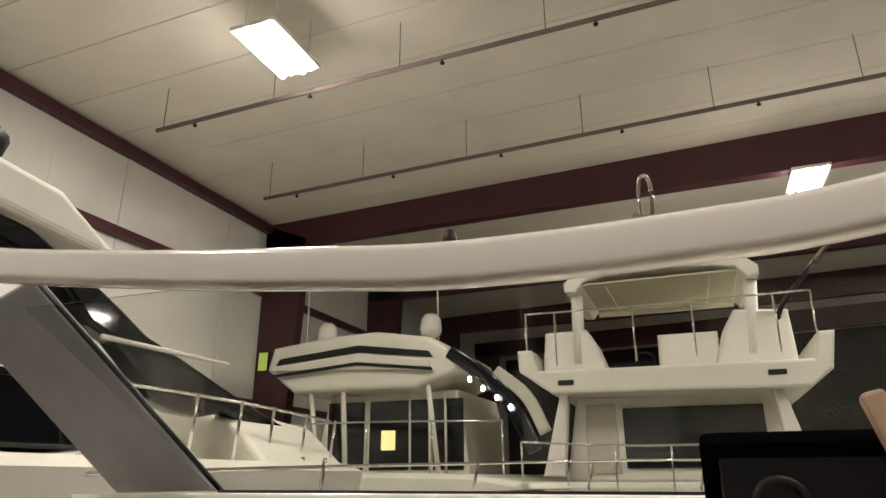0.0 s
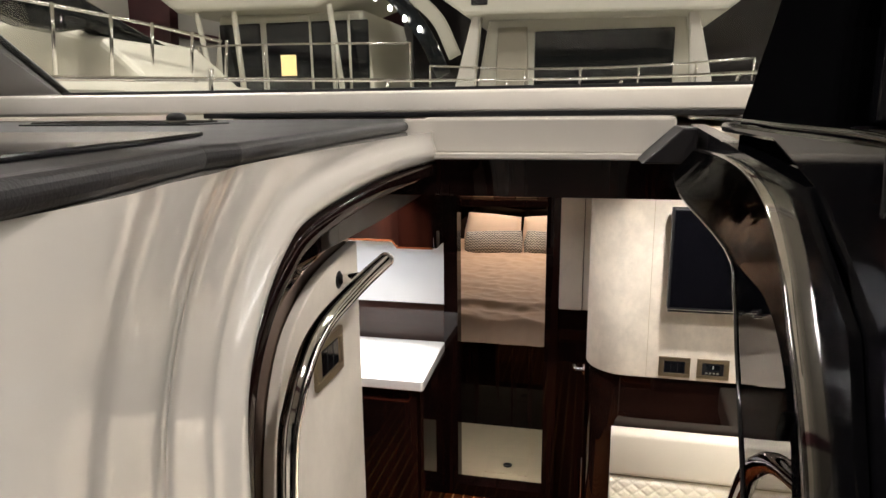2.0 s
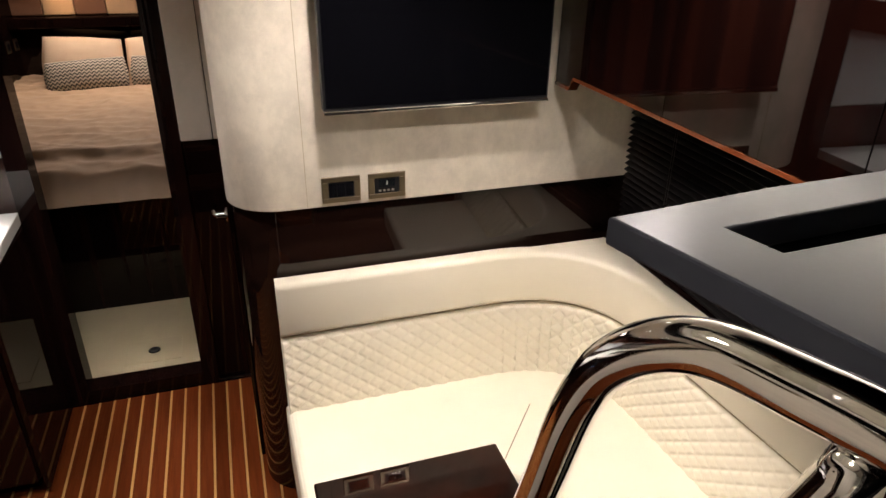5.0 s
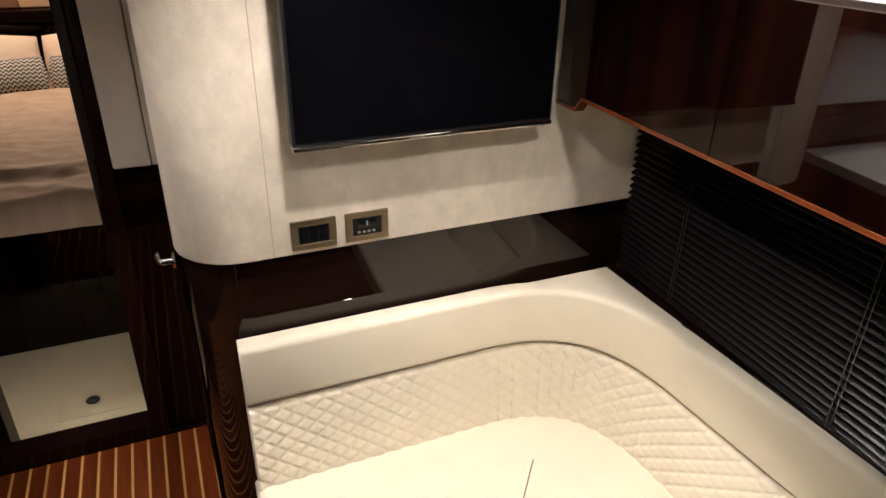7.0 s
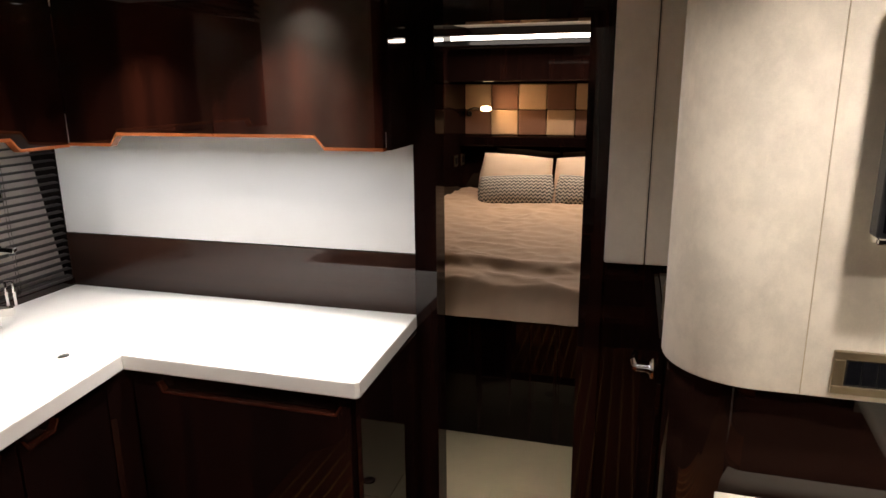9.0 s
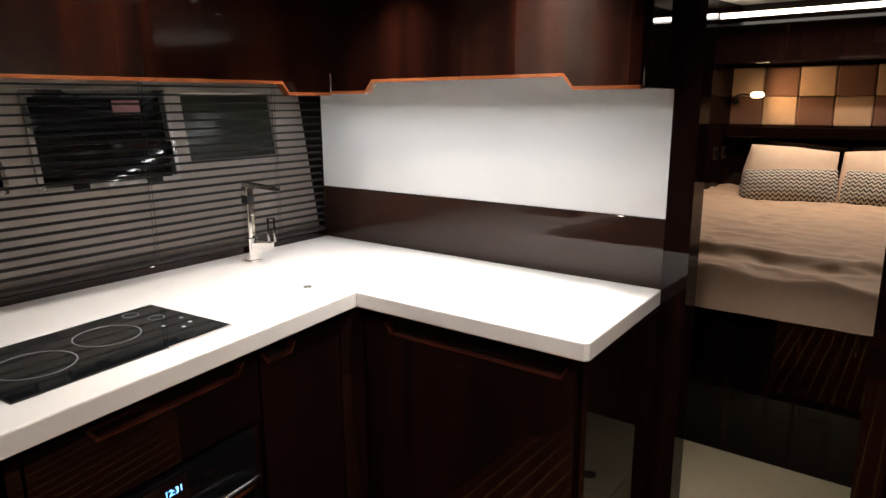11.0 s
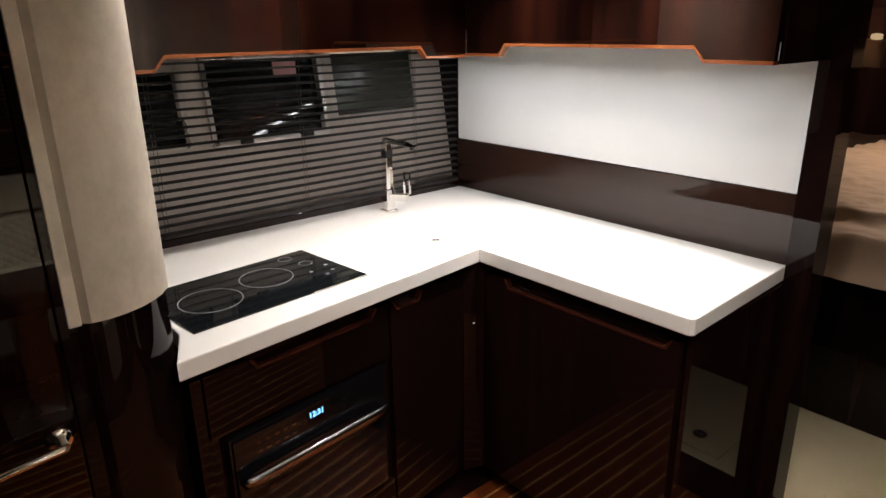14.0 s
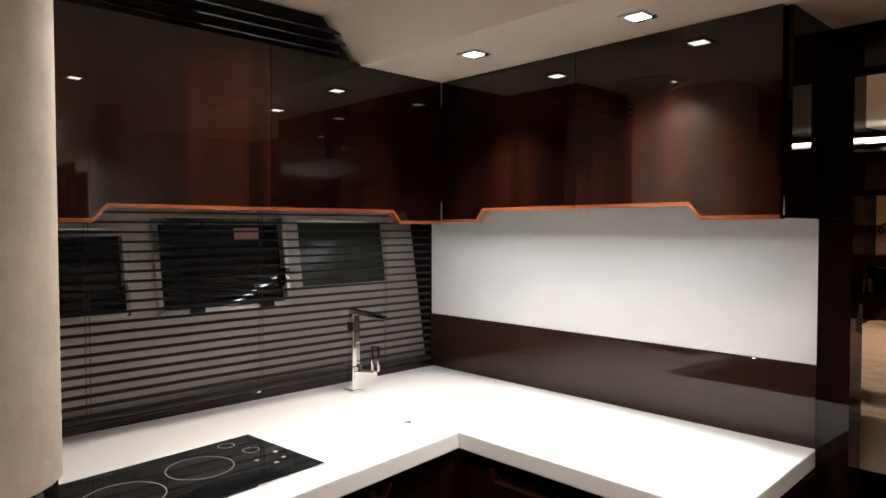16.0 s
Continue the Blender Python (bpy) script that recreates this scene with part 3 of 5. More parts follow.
MARK = plain("hob_mark", (0.30, 0.31, 0.33), 0.4)
for cx, cy, r in ((0.13, 0.16, 0.085), (0.33, 0.20, 0.078)):
    part("heating_ring", turned(ring_mesh(cx, cy, r, 0.0025), HOB), MARK, hob)
for cx, cy in ((0.46, 0.30), (0.485, 0.22)):
    part("dial_mark", turned(ring_mesh(cx, cy, 0.02, 0.0018), HOB), MARK, hob)
for cx, cy in ((0.45, 0.14), (0.51, 0.11), (0.52, 0.16), (0.475, 0.09)):
    part("key_mark", turned(lathe([(0.006, 0.006), (0.006, 0.0066)], (cx, cy, 0), 12), HOB), MARK, hob)

tap = thing("tap", "square chrome mixer tap with a side lever on the worktop", "tap", at=(-1.37, 4.33, 0.958))
part("base", box(-0.028, 0.028, -0.028, 0.028, 0, 0.012, 0.002), CHROME, tap)
part("column", box(-0.02, 0.02, -0.02, 0.02, 0.012, 0.095, 0.002), CHROME, tap)
part("upright", box(-0.016, 0.016, -0.016, 0.016, 0.095, 0.285, 0.003), CHROME, tap)
part("grip_sleeve", box(-0.0165, 0.0165, -0.0165, 0.0165, 0.225, 0.255), SATIN, tap)
part("spout", turned(box(-0.014, 0.13, -0.013, 0.013, 0.0, 0.016, 0.002), pose(0, 0, 0.285, 0, 6, 20)), CHROME, tap)
part("outlet", turned(lathe([(0.009, -0.012), (0.009, 0.002)], sides=12), pose(0.11, 0.04, 0.276)), SATIN, tap)
lev = part("valve", turned(box(0.0, 0.075, -0.016, 0.016, 0, 0.03, 0.002), pose(0.012, 0, 0.05, 0, 0, 35)), CHROME, tap)
bm = bmesh.new()
for s in ((-0.014, -0.009, 0, 0.09), (0.009, 0.014, 0, 0.09), (-0.009, 0.009, 0.085, 0.09)):
    add_box(bm, s[0], s[1], -0.006, 0.006, s[2], s[3])
part("lever", turned(bm, pose(0.068, 0.045, 0.08, 0, 0, 35)), CHROME, lev)
solid("worktop_plug", lathe([(0.017, 0), (0.017, 0.002), (0.012, 0.003), (0.012, 0.0015)], (-0.945, 4.22, 0.958), 20), STEEL, "small round steel plug cover in the worktop", "plug")


def wall_cabinet(m, width, depth, z0, z1, doors, label, notch=(0.17, 0.19), skin=None, lip=None):
    """Locker that hangs on the wall: local x along the front, y into the wall. Its lower edge is cut up between the ends and lipped in reddish wood."""
    skin = skin or WOOD
    ob = thing("wall_cabinet", label, "wall cabinet", "galley wall cabinets")
    part("body", turned(box(0.002, width - 0.002, 0.022, depth, z0 + 0.045, z1), m), WOOD_PLAIN, ob)
    lo, up, a, b, s = z0, z0 + 0.036, notch[0], width - notch[1], 0.03

    def bottom(x):
        return lo if x <= a or x >= b else (lo + (up - lo) * min(1, (x - a) / s, (b - x) / s))
    cuts = [0.0] + list(doors) + [width]
    for x0, x1 in zip(cuts, cuts[1:]):
        x0, x1 = x0 + 0.0015, x1 - 0.0015
        xs = [x0] + [x for x in (a, a + s, b - s, b) if x0 < x < x1] + [x1]
        line = [(x, bottom(x)) for x in xs]
        d = part("door", turned(prism(line + [(x1, z1), (x0, z1)], 0.0, 0.02, "y"), m), skin, ob)
        strip = prism([(x, z - 0.010) for x, z in line] + [(x, z) for x, z in reversed(line)], -0.003, 0.028, "y")
        part("edge_lip", turned(strip, m), lip or WOOD_EDGE, d, "reddish wood edge strip")
    return ob


cab_f = wall_cabinet(pose(-1.13, 4.54, 0), 1.135, 0.313, 1.58, 2.061, [0.566], "dark figured glossy wood wall cabinet under the ceiling")
part("end_panel", box(0.0055, 0.02, 4.56, 4.842, 1.572, 2.061, 0.001), WOOD_PLAIN, cab_f)
cab_p = wall_cabinet(pose(-1.13, 3.264, 0, 0, 0, 90), 1.275, 0.40, 1.575, 2.07, [0.611], "dark figured glossy wood wall cabinet above the blind", notch=(0.141, 0.19))
louvre = thing("louvre_panel", "black slatted vent panel above the wall cabinet", "vent")
part("backing", box(-1.5, -1.165, 3.235, 4.18, 2.072, 2.199), SATIN, louvre)
for k in range(4):
    part("slat", turned(box(-0.014, 0.014, 0, 0.92 - 0.025 * k, -0.003, 0.003, 0.001), pose(-1.145, 3.24, 2.095 + 0.03 * (3 - k) - 0.03, 0, 35, 0)), WOOD_PLAIN, louvre)


def blind(m, length, z0, z1, step, label, tilt=38, stuff=SLAT):
    """Venetian blind: local x along it, hung at local y 0."""
    ob = thing("venetian_blind", label, "blind", "hull window blinds")
    one = None
    n = int((z1 - z0) / step)
    for k in range(n):
        if one is None:
            bm = bmesh.new()
            prof = [(-0.0125, 0), (-0.006, 0.002), (0.0, 0.0026), (0.006, 0.002), (0.0125, 0)]
            a = [[bm.verts.new((x, y, z)) for y, z in prof] for x in (0, length)]
            b = [[bm.verts.new((x, y, z - 0.0008)) for y, z in prof] for x in (0, length)]
            for i in range(4):
                bm.faces.new((a[0][i], a[1][i], a[1][i + 1], a[0][i + 1]))
                bm.faces.new((b[0][i + 1], b[1][i + 1], b[1][i], b[0][i]))
            bm.faces.new((a[0][0], b[0][0], b[1][0], a[1][0]))
            bm.faces.new((a[1][4], b[1][4], b[0][4], a[0][4]))
            one = link("slat", bm, stuff)
            s = one
        else:
            s = new("slat", one.data)
        s.parent = ob
        s.matrix_local = m @ pose(0, random.uniform(-0.0006, 0.0006), z0 + step * (k + 0.5), tilt + random.uniform(-1.0, 1.0), 0, 0)
    for x in (0.16, 0.5, 0.84):
        part("cord", turned(tube([(length * x, -0.013, z0), (length * x, -0.013, z1)], 0.0011, 1, 5, raw=True), m), stuff, ob)
        part("cord", turned(tube([(length * x + 0.012, -0.013, z0), (length * x + 0.012, -0.013, z1)], 0.0011, 1, 5, raw=True), m), stuff, ob)
    part("bottom_rail", turned(box(0, length, -0.012, 0.012, z0 - 0.002, z0 + 0.008, 0.002), m), stuff, ob)
    return ob


blind(pose(-1.535, 3.23, 0, 0, 0, 90), 1.62, 0.985, 1.63, 0.030, "dark grey venetian blind with half-open slats over the worktop", tilt=14)
setting("sill_port", box(-1.66, -1.515, 3.225, 4.853, 0.9555, 0.985, 0.003), WOOD, "reddish wood sill between worktop and blind", "window sill")

# ---- seating corner ----
def rounded_line(points, r=0.3, n=8):
    out = [Vector(points[0])]
    for a, b, c in zip(points, points[1:], points[2:]):
        a, b, c = Vector(a), Vector(b), Vector(c)
        p, q = b + (a - b).normalized() * r, b + (c - b).normalized() * r
        out += [(1 - t) ** 2 * p + 2 * t * (1 - t) * b + t * t * q for t in (k / n for k in range(n + 1))]
    return out + [Vector(points[-1])]


def along(path, step):
    """Points every step metres on a line, each with its distance."""
    out, s, d = [], 0.0, 0.0
    for a, b in zip(path, path[1:]):
        L = (b - a).length
        while s <= d + L:
            out.append((a.lerp(b, (s - d) / L), (b - a).normalized(), s))
            s += step
        d += L
    return out


BACK = rounded_line([(0.905, 3.985, 0), (2.065, 3.985, 0), (2.15, 2.35, 0)], 0.42, 14)
sofa = thing("corner_sofa", "cream leather corner sofa with a quilted backrest", "sofa")


def round_rect(a0, a1, b0, b1, r, n=4):
    out = []
    for cx, cy, start in ((a1 - r, b1 - r, 0), (a0 + r, b1 - r, 90), (a0 + r, b0 + r, 180), (a1 - r, b0 + r, 270)):
        out += [(cx + r * math.cos(radians(start + 90 * k / n)), cy + r * math.sin(radians(start + 90 * k / n))) for k in range(n + 1)]
    return out


part("bolster", sweep(BACK, round_rect(-0.035, 0.038, 0.757, 0.955, 0.020)), LEATHER, sofa)
bm, rows, STEP = bmesh.new(), [], 0.0045
cols = along(BACK, STEP)
NZ = 66
for p, d, s in cols:
    side = d.cross(Vector((0, 0, 1)))
    ring_v = []
    for k in range(NZ + 1):
        z = 0.44 + 0.318 * k / NZ
        u, v = s / 0.062 + z / 0.050, s / 0.062 - z / 0.050
        puff = min(1.0, 1.6 * min(abs(math.sin(math.pi * u)), abs(math.sin(math.pi * v)))) ** 0.6
        edge = min(1, (NZ - k) / 5, k / 5)
        lean = 0.035 * (1 - k / NZ)
        ring_v.append(bm.verts.new(p + side * (0.012 + lean + 0.007 * puff * edge + 0.012 * edge) + Vector((0, 0, z))))
    rows.append(ring_v)
for a, b in zip(rows, rows[1:]):
    for k in range(NZ):
        bm.faces.new((a[k], b[k], b[k + 1], a[k + 1])).smooth = True
p0 = cols[0][0]
back0 = [bm.verts.new((p0.x, p0.y + 0.035, 0.44 + 0.318 * k / NZ)) for k in range(NZ + 1)]
for k in range(NZ):
    bm.faces.new((back0[k], rows[0][k], rows[0][k + 1], back0[k + 1]))
part("quilted_back", bm, LEATHER, sofa)
corner = [(p.x, p.y) for p in BACK if 1.65 < p.x and p.y > 3.57]
part("corner_wedge", prism(corner + [(2.19, 3.57), (2.19, 3.984), (1.66, 3.984)], 0.757, 0.9545, r=0.004), LEATHER, sofa)
part("seam", sweep([p + Vector((0, 0, 0.7565)) for p in BACK], round_rect(0.010, 0.030, -0.002, 0.002, 0.001, 1)), SEAM, sofa)
seat_plan = [(0.895, 3.47), (1.50, 3.47), (1.56, 3.40), (1.56, 2.35), (2.11, 2.35)] + [(p.x, p.y) for p in reversed(BACK[1:-1])] + [(0.895, 3.985)]
part("seat", prism(seat_plan, 0.16, 0.468, r=0.03, seg=4), LEATHER, sofa, soft=False)
part("seat_seam", tube([(1.50, 3.46, 0.469), (1.72, 3.72, 0.469)], 0.002, 1, 6, raw=True), SEAM, sofa)
part("plinth", prism([(0.93, 3.55), (1.62, 3.55), (1.62, 2.38), (2.1, 2.38), (2.1, 3.95), (0.93, 3.95)], 0.0, 0.16), WOOD_PLAIN, sofa)

table = thing("low_table", "dark glossy wooden low table in front of the sofa", "table")
part("tabletop", box(0.925, 1.46, 2.86, 3.42, 0.59, 0.62, 0.005), WOOD, table)
part("pedestal", box(1.12, 1.26, 3.07, 3.21, 0.02, 0.59, 0.01), STEEL, table)
part("foot", box(1.02, 1.36, 2.97, 3.31, 0.0, 0.02, 0.005), STEEL, table)

tv = thing("television", "flat black television with a chrome lower edge on the wall", "television")
part("screen_case", box(1.088, 1.79, 3.905, 3.945, 1.512, 1.905, 0.004), SATIN, tv)
part("screen", box(1.096, 1.782, 3.9025, 3.905, 1.522, 1.897), SCREEN, tv)
part("lower_bar", box(1.088, 1.79, 3.900, 3.93, 1.502, 1.514, 0.003), CHROME, tv)
part("wall_mount", box(1.3, 1.58, 3.945, 3.9995, 1.6, 1.8), SATIN, tv)


def switch_plate(m, kind, label):
    """Bronze plate with a dark insert; local x along the wall, y out of it is negative."""
    ob = thing("switch_plate", label, "switch", "wall switches")
    bm = bmesh.new()
    for s in ((0, 0.122, 0, 0.016), (0, 0.122, 0.068, 0.084), (0, 0.02, 0.016, 0.068), (0.102, 0.122, 0.016, 0.068)):
        add_box(bm, s[0], s[1], -0.009, 0, s[2], s[3], 0.002)
    part("plate", turned(bm, m), BRASS, ob)
    part("insert", turned(box(0.02, 0.102, -0.005, 0, 0.016, 0.068), m), SATIN, ob)
    if kind == "keys":
        for k in range(3):
            part("rocker", turned(box(0.022 + 0.026 * k, 0.047 + 0.026 * k, -0.0075, -0.005, 0.019, 0.065, 0.001), m), BLACK, ob)
    else:
        part("display", turned(box(0.035, 0.088, -0.006, -0.005, 0.036, 0.062), m), DARKGLASS, ob)
        part("digit", turned(box(0.060, 0.063, -0.0065, -0.006, 0.043, 0.057), m), plain("grey_digit", (0.5, 0.5, 0.5), 0.5), ob)
        for k in range(4):
            part("key", turned(box(0.034 + 0.014 * k, 0.042 + 0.014 * k, -0.0065, -0.005, 0.022, 0.028), m), STEEL, ob)
    return ob


switch_plate(pose(1.079, 4.0, 1.2), "keys", "bronze wall plate with dark rocker switches below the television")
switch_plate(pose(1.226, 4.0, 1.2), "panel", "bronze wall plate with a small dark control panel below the television")
switch_plate(pose(0.815, 4.40, 1.215, 0, 0, -97), "keys", "bronze switch plate on the wall's rounded side")

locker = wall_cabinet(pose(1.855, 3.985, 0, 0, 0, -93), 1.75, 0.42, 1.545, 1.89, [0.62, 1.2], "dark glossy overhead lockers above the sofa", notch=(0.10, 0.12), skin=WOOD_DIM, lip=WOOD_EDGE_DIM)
solid("led_profile", box(2.02, 2.06, 2.5, 3.98, 1.891, 1.90), STRIP, "white lit strip on top of the lockers", "light strip")
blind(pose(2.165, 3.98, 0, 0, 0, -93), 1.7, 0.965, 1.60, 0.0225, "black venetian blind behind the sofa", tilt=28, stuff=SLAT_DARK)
setting("sill_starboard", box(2.11, 2.35, 2.3, 3.985, 0.93, 0.962, 0.003), WOOD_PLAIN, "dark wooden sill behind the sofa", "window sill")

for z in (1.65, 1.55, 1.49, 1.37, 1.13, 1.02, 0.16):
    solid("door_stud", turned(lathe([(0.006, 0), (0.006, 0.003), (0.003, 0.005)], sides=10), pose(0.598, FWD, z, 90)), CHROME, "small chrome stud on the dark doorway jamb", "stud", "doorway studs")

# ---- forward cabin, seen through the doorway ----
setting("floor_cabin", box(-1.2, 1.4, 4.95, 5.62, 0.0, 0.07), PAN, "beige moulded shower-pan floor of the forward cabin", "floor")
setting("wall_cabin_port", prism([(-1.25, 4.95), (-1.15, 4.95), (-0.62, 8.15), (-0.72, 8.15)], 0.0, 2.2), WOOD_PLAIN, "dark glossy cabin side wall", "wall")
setting("wall_cabin_panel", prism([(-0.868, 6.7), (-0.862, 6.7), (-0.640, 8.04), (-0.646, 8.04)], 1.37, 1.775), CHECK_A, "tan leather panel on the cabin side above the rail", "wall panel")
setting("wall_cabin_starboard", prism([(1.35, 4.95), (1.45, 4.95), (1.25, 8.15), (1.15, 8.15)], 0.0, 2.2), WOOD_PLAIN, "dark glossy cabin side wall", "wall")
setting("wall_cabin_forward", box(-0.8, 1.35, 8.1, 8.2, 0.0, 2.2), WOOD_PLAIN, "dark cabin end wall behind the bed", "wall")
setting("ceiling_cabin", box(-1.3, 1.5, 4.95, 8.2, 2.2, 2.26), CEILING, "beige cabin headliner", "ceiling")
drain = thing("floor_drain", "round steel drain in a shallow square of the beige floor", "drain", at=(0.333, 5.10, 0.07))
part("square", box(-0.13, 0.13, -0.10, 0.10, 0.0, 0.006, 0.003), PAN, drain)
part("grate", lathe([(0.028, 0.004), (0.028, 0.009), (0.020, 0.010), (0.018, 0.008), (0.001, 0.008)], sides=20), SATIN, drain)
bed = thing("double_bed", "double bed with a tan bedspread on a dark glossy base", "bed")
part("base", box(-0.75, 1.05, 5.62, 8.05, 0.0, 0.72, 0.01), WOOD_PLAIN, bed)
bm = bmesh.new()
NX, NY = 110, 140
grid = []
for j in range(NY + 1):
    row = []
    for i in range(NX + 1):
        u, v = i / NX, j / NY
        x, y = -0.78 + 1.86 * u, 5.52 + 2.5 * v
        calm = min(1.0, v / 0.05)
        drop = max(0.0, 1 - v / 0.05)
        z = 0.872 + 0.045 * v - 0.13 * drop ** 1.4 - 0.022 * max(0.0, min(1.0, (0.15 - v) / 0.03))
        y += 0.008 * noise.noise((x * 14, 2.0, 7.0)) * drop
        ridge = max(0.0, 1 - 2.2 * abs(noise.noise((x * 2.2 + y * 5.5, y * 3.0 - x * 1.6, 9.0)))) ** 2
        ripple = max(0.0, 1 - 2.5 * abs(noise.noise((x * 5.0 - y * 9.0, y * 6.0 + x * 3.0, 3.0)))) ** 2
        z += calm * (0.016 * ridge + 0.008 * ripple + 0.010 * noise.noise((x * 2.5, y * 4.0, 1.0)) + 0.005 * noise.noise((x * 15, y * 13, 6.0)))
        z += 0.020 * math.exp(-((v - 0.155 - 0.012 * noise.noise((x * 4, 0.5, 2.0))) / 0.018) ** 2)
        row.append(bm.verts.new((x, y, z)))
    grid.append(row)
for a, b in zip(grid, grid[1:]):
    for i in range(NX):
        bm.faces.new((a[i], a[i + 1], b[i + 1], b[i])).smooth = True
part("bedspread", bm, QUILT, bed)
part("mattress", box(-0.74, 1.04, 5.60, 8.02, 0.72, 0.82, 0.03), PILLOW, bed)


def pillow_mesh(w, h, t, puff=2.2):
    bm = bmesh.new()
    n = 16
    top, bot = [], []
    for j in range(n + 1):
        for i in range(n + 1):
            u, v = 2 * i / n - 1, 2 * j / n - 1
            k = max(0.0, (1 - abs(u) ** puff) * (1 - abs(v) ** puff)) ** 0.5
            pinch = 1 - 0.05 * abs(u) * abs(v)
            wob = 0.006 * noise.noise((u * 3, v * 3, w * 10))
            top.append(bm.verts.new((u * w / 2 * pinch, -(t / 2) * k - wob, v * h / 2 * pinch)))
            bot.append(bm.verts.new((u * w / 2 * pinch, (t / 2) * k - wob + 0.002, v * h / 2 * pinch)))
    m = n + 1
    for j in range(n):
        for i in range(n):
            a = j * m + i
            bm.faces.new((top[a], top[a + 1], top[a + 1 + m], top[a + m])).smooth = True
            bm.faces.new((bot[a], bot[a + m], bot[a + 1 + m], bot[a + 1])).smooth = True
    for i in range(n):
        for a, b in ((i, i + 1), (n * m + i + 1, n * m + i), ((i + 1) * m, i * m), (i * m + n, (i + 1) * m + n)):
            bm.faces.new((top[b], top[a], bot[a], bot[b])).smooth = True
    return bm


for x in (-0.13, 0.45):
    p = solid("pillow", pillow_mesh(0.56, 0.40, 0.17), PILLOW, "plump beige bed pillow against the headboard", "pillow", "bed pillows")
    p.matrix_world = pose(x - 0.03, 7.74, 1.050, -24, 4 if x < 0 else -3, 0)
    c = solid("cushion", pillow_mesh(0.57, 0.25, 0.15), ZIGZAG, "long cushion with a black and white zigzag weave", "cushion", "zigzag cushions")
    c.matrix_world = pose(x + 0.01, 7.525, 0.995, -28, -3 if x < 0 else 4, 0)
head = thing("headboard", "padded headboard of brown and tan leather squares", "headboard")
part("rail", box(-0.70, 1.2, 7.94, 8.1, 1.28, 1.36, 0.01), WOOD_PLAIN, head)
part("panel", box(-0.70, 1.2, 8.04, 8.1, 0.6, 1.28), WOOD_PLAIN, head)
sq = {}
for i in range(8):
    for j in range(2):
        k = (i + j) % 2
        if k not in sq:
            sq[k] = part("square_pad", box(0, 0.222, 0.0, 0.03, 0, 0.2, 0.012, 3), (CHECK_B, CHECK_A)[k], head)
            s = sq[k]
        else:
            s = new("square_pad", sq[k].data)
            s.parent = head
        s.location = (-0.645 + 0.224 * i, 8.065, 1.362 + 0.202 * j)
bridge = thing("bow_locker", "dark glossy locker bridging over the headboard", "locker")
part("body", box(-0.70, 1.2, 7.75, 8.1, 1.78, 2.03, 0.01), WOOD_PLAIN, bridge)
solid("cabin_led_strip", box(-0.68, 1.18, 7.78, 7.80, 2.085, 2.115), STRIP, "lit white strip under the cabin ceiling", "light strip")
reader = thing("reading_lamp", "small lit reading lamp on a bent arm", "reading lamp")
part("wall_base", turned(lathe([(0.022, 0), (0.022, 0.02), (0.012, 0.024)], sides=16), pose(-0.60, 8.064, 1.53, 90)), SATIN, reader)
part("arm", tube([(-0.60, 8.04, 1.53), (-0.59, 7.98, 1.56), (-0.54, 7.95, 1.58), (-0.48, 7.95, 1.575)], 0.006, sides=8), SATIN, reader)
part("bulb", turned(lathe([(0.010, 0), (0.019, 0.012), (0.022, 0.045), (0.018, 0.075), (0.006, 0.085)], sides=16), pose(-0.48, 7.95, 1.575, 0, 90, 0)), BULB, reader)
for k in (0, 1):
    s = thing("socket_plate", "small pale-rimmed socket on the dark cabin wall", "socket", "cabin sockets")
    part("plate", turned(box(0, 0.07, -0.006, 0, 0, 0.09, 0.002), pose(-0.672 + 0.022 * k, 7.835 + 0.135 * k, 1.12, 0, 0, 80.6)), BRASS, s)
    part("insert", turned(box(0.018, 0.052, -0.009, -0.006, 0.02, 0.07), pose(-0.672 + 0.022 * k, 7.835 + 0.135 * k, 1.12, 0, 0, 80.6)), SATIN, s)
area_lamp("reading_lamp_light", pose(-0.40, 7.9, 1.58, 0, -90, 0), 0.05, 1.6, (1.0, 0.66, 0.34))

# ---- companionway ----
steps = thing("companionway_steps", "dark wooden steps down into the cabin", "steps")
for y0, y1, z in ((1.72, 2.08, 0.68), (2.08, 2.38, 0.45), (2.38, 2.64, 0.22)):
    part("tread", box(0.335, 1.10, y0, y1, z - 0.04, z, 0.006), TEAK, steps)
    part("riser", box(0.335, 1.10, y1 - 0.03, y1 - 0.012, z - 0.23, z - 0.04), WOOD_PLAIN, steps)
setting("floor_cockpit", box(-1.6, 2.4, -2.5, 1.72, 0.80, 0.90), GEL, "white cockpit floor", "floor")

# the port cheek of the companionway: white stepped moulding that ends in a dark curved rim
RIM = [(2.930, 2.147), (2.660, 2.151), (2.430, 2.147), (2.179, 2.127), (2.087, 2.095), (2.015, 2.039), (1.970, 1.972), (1.952, 1.897), (1.942, 1.797), (1.935, 1.617), (1.930, 1.317), (1.930, 0.92)]


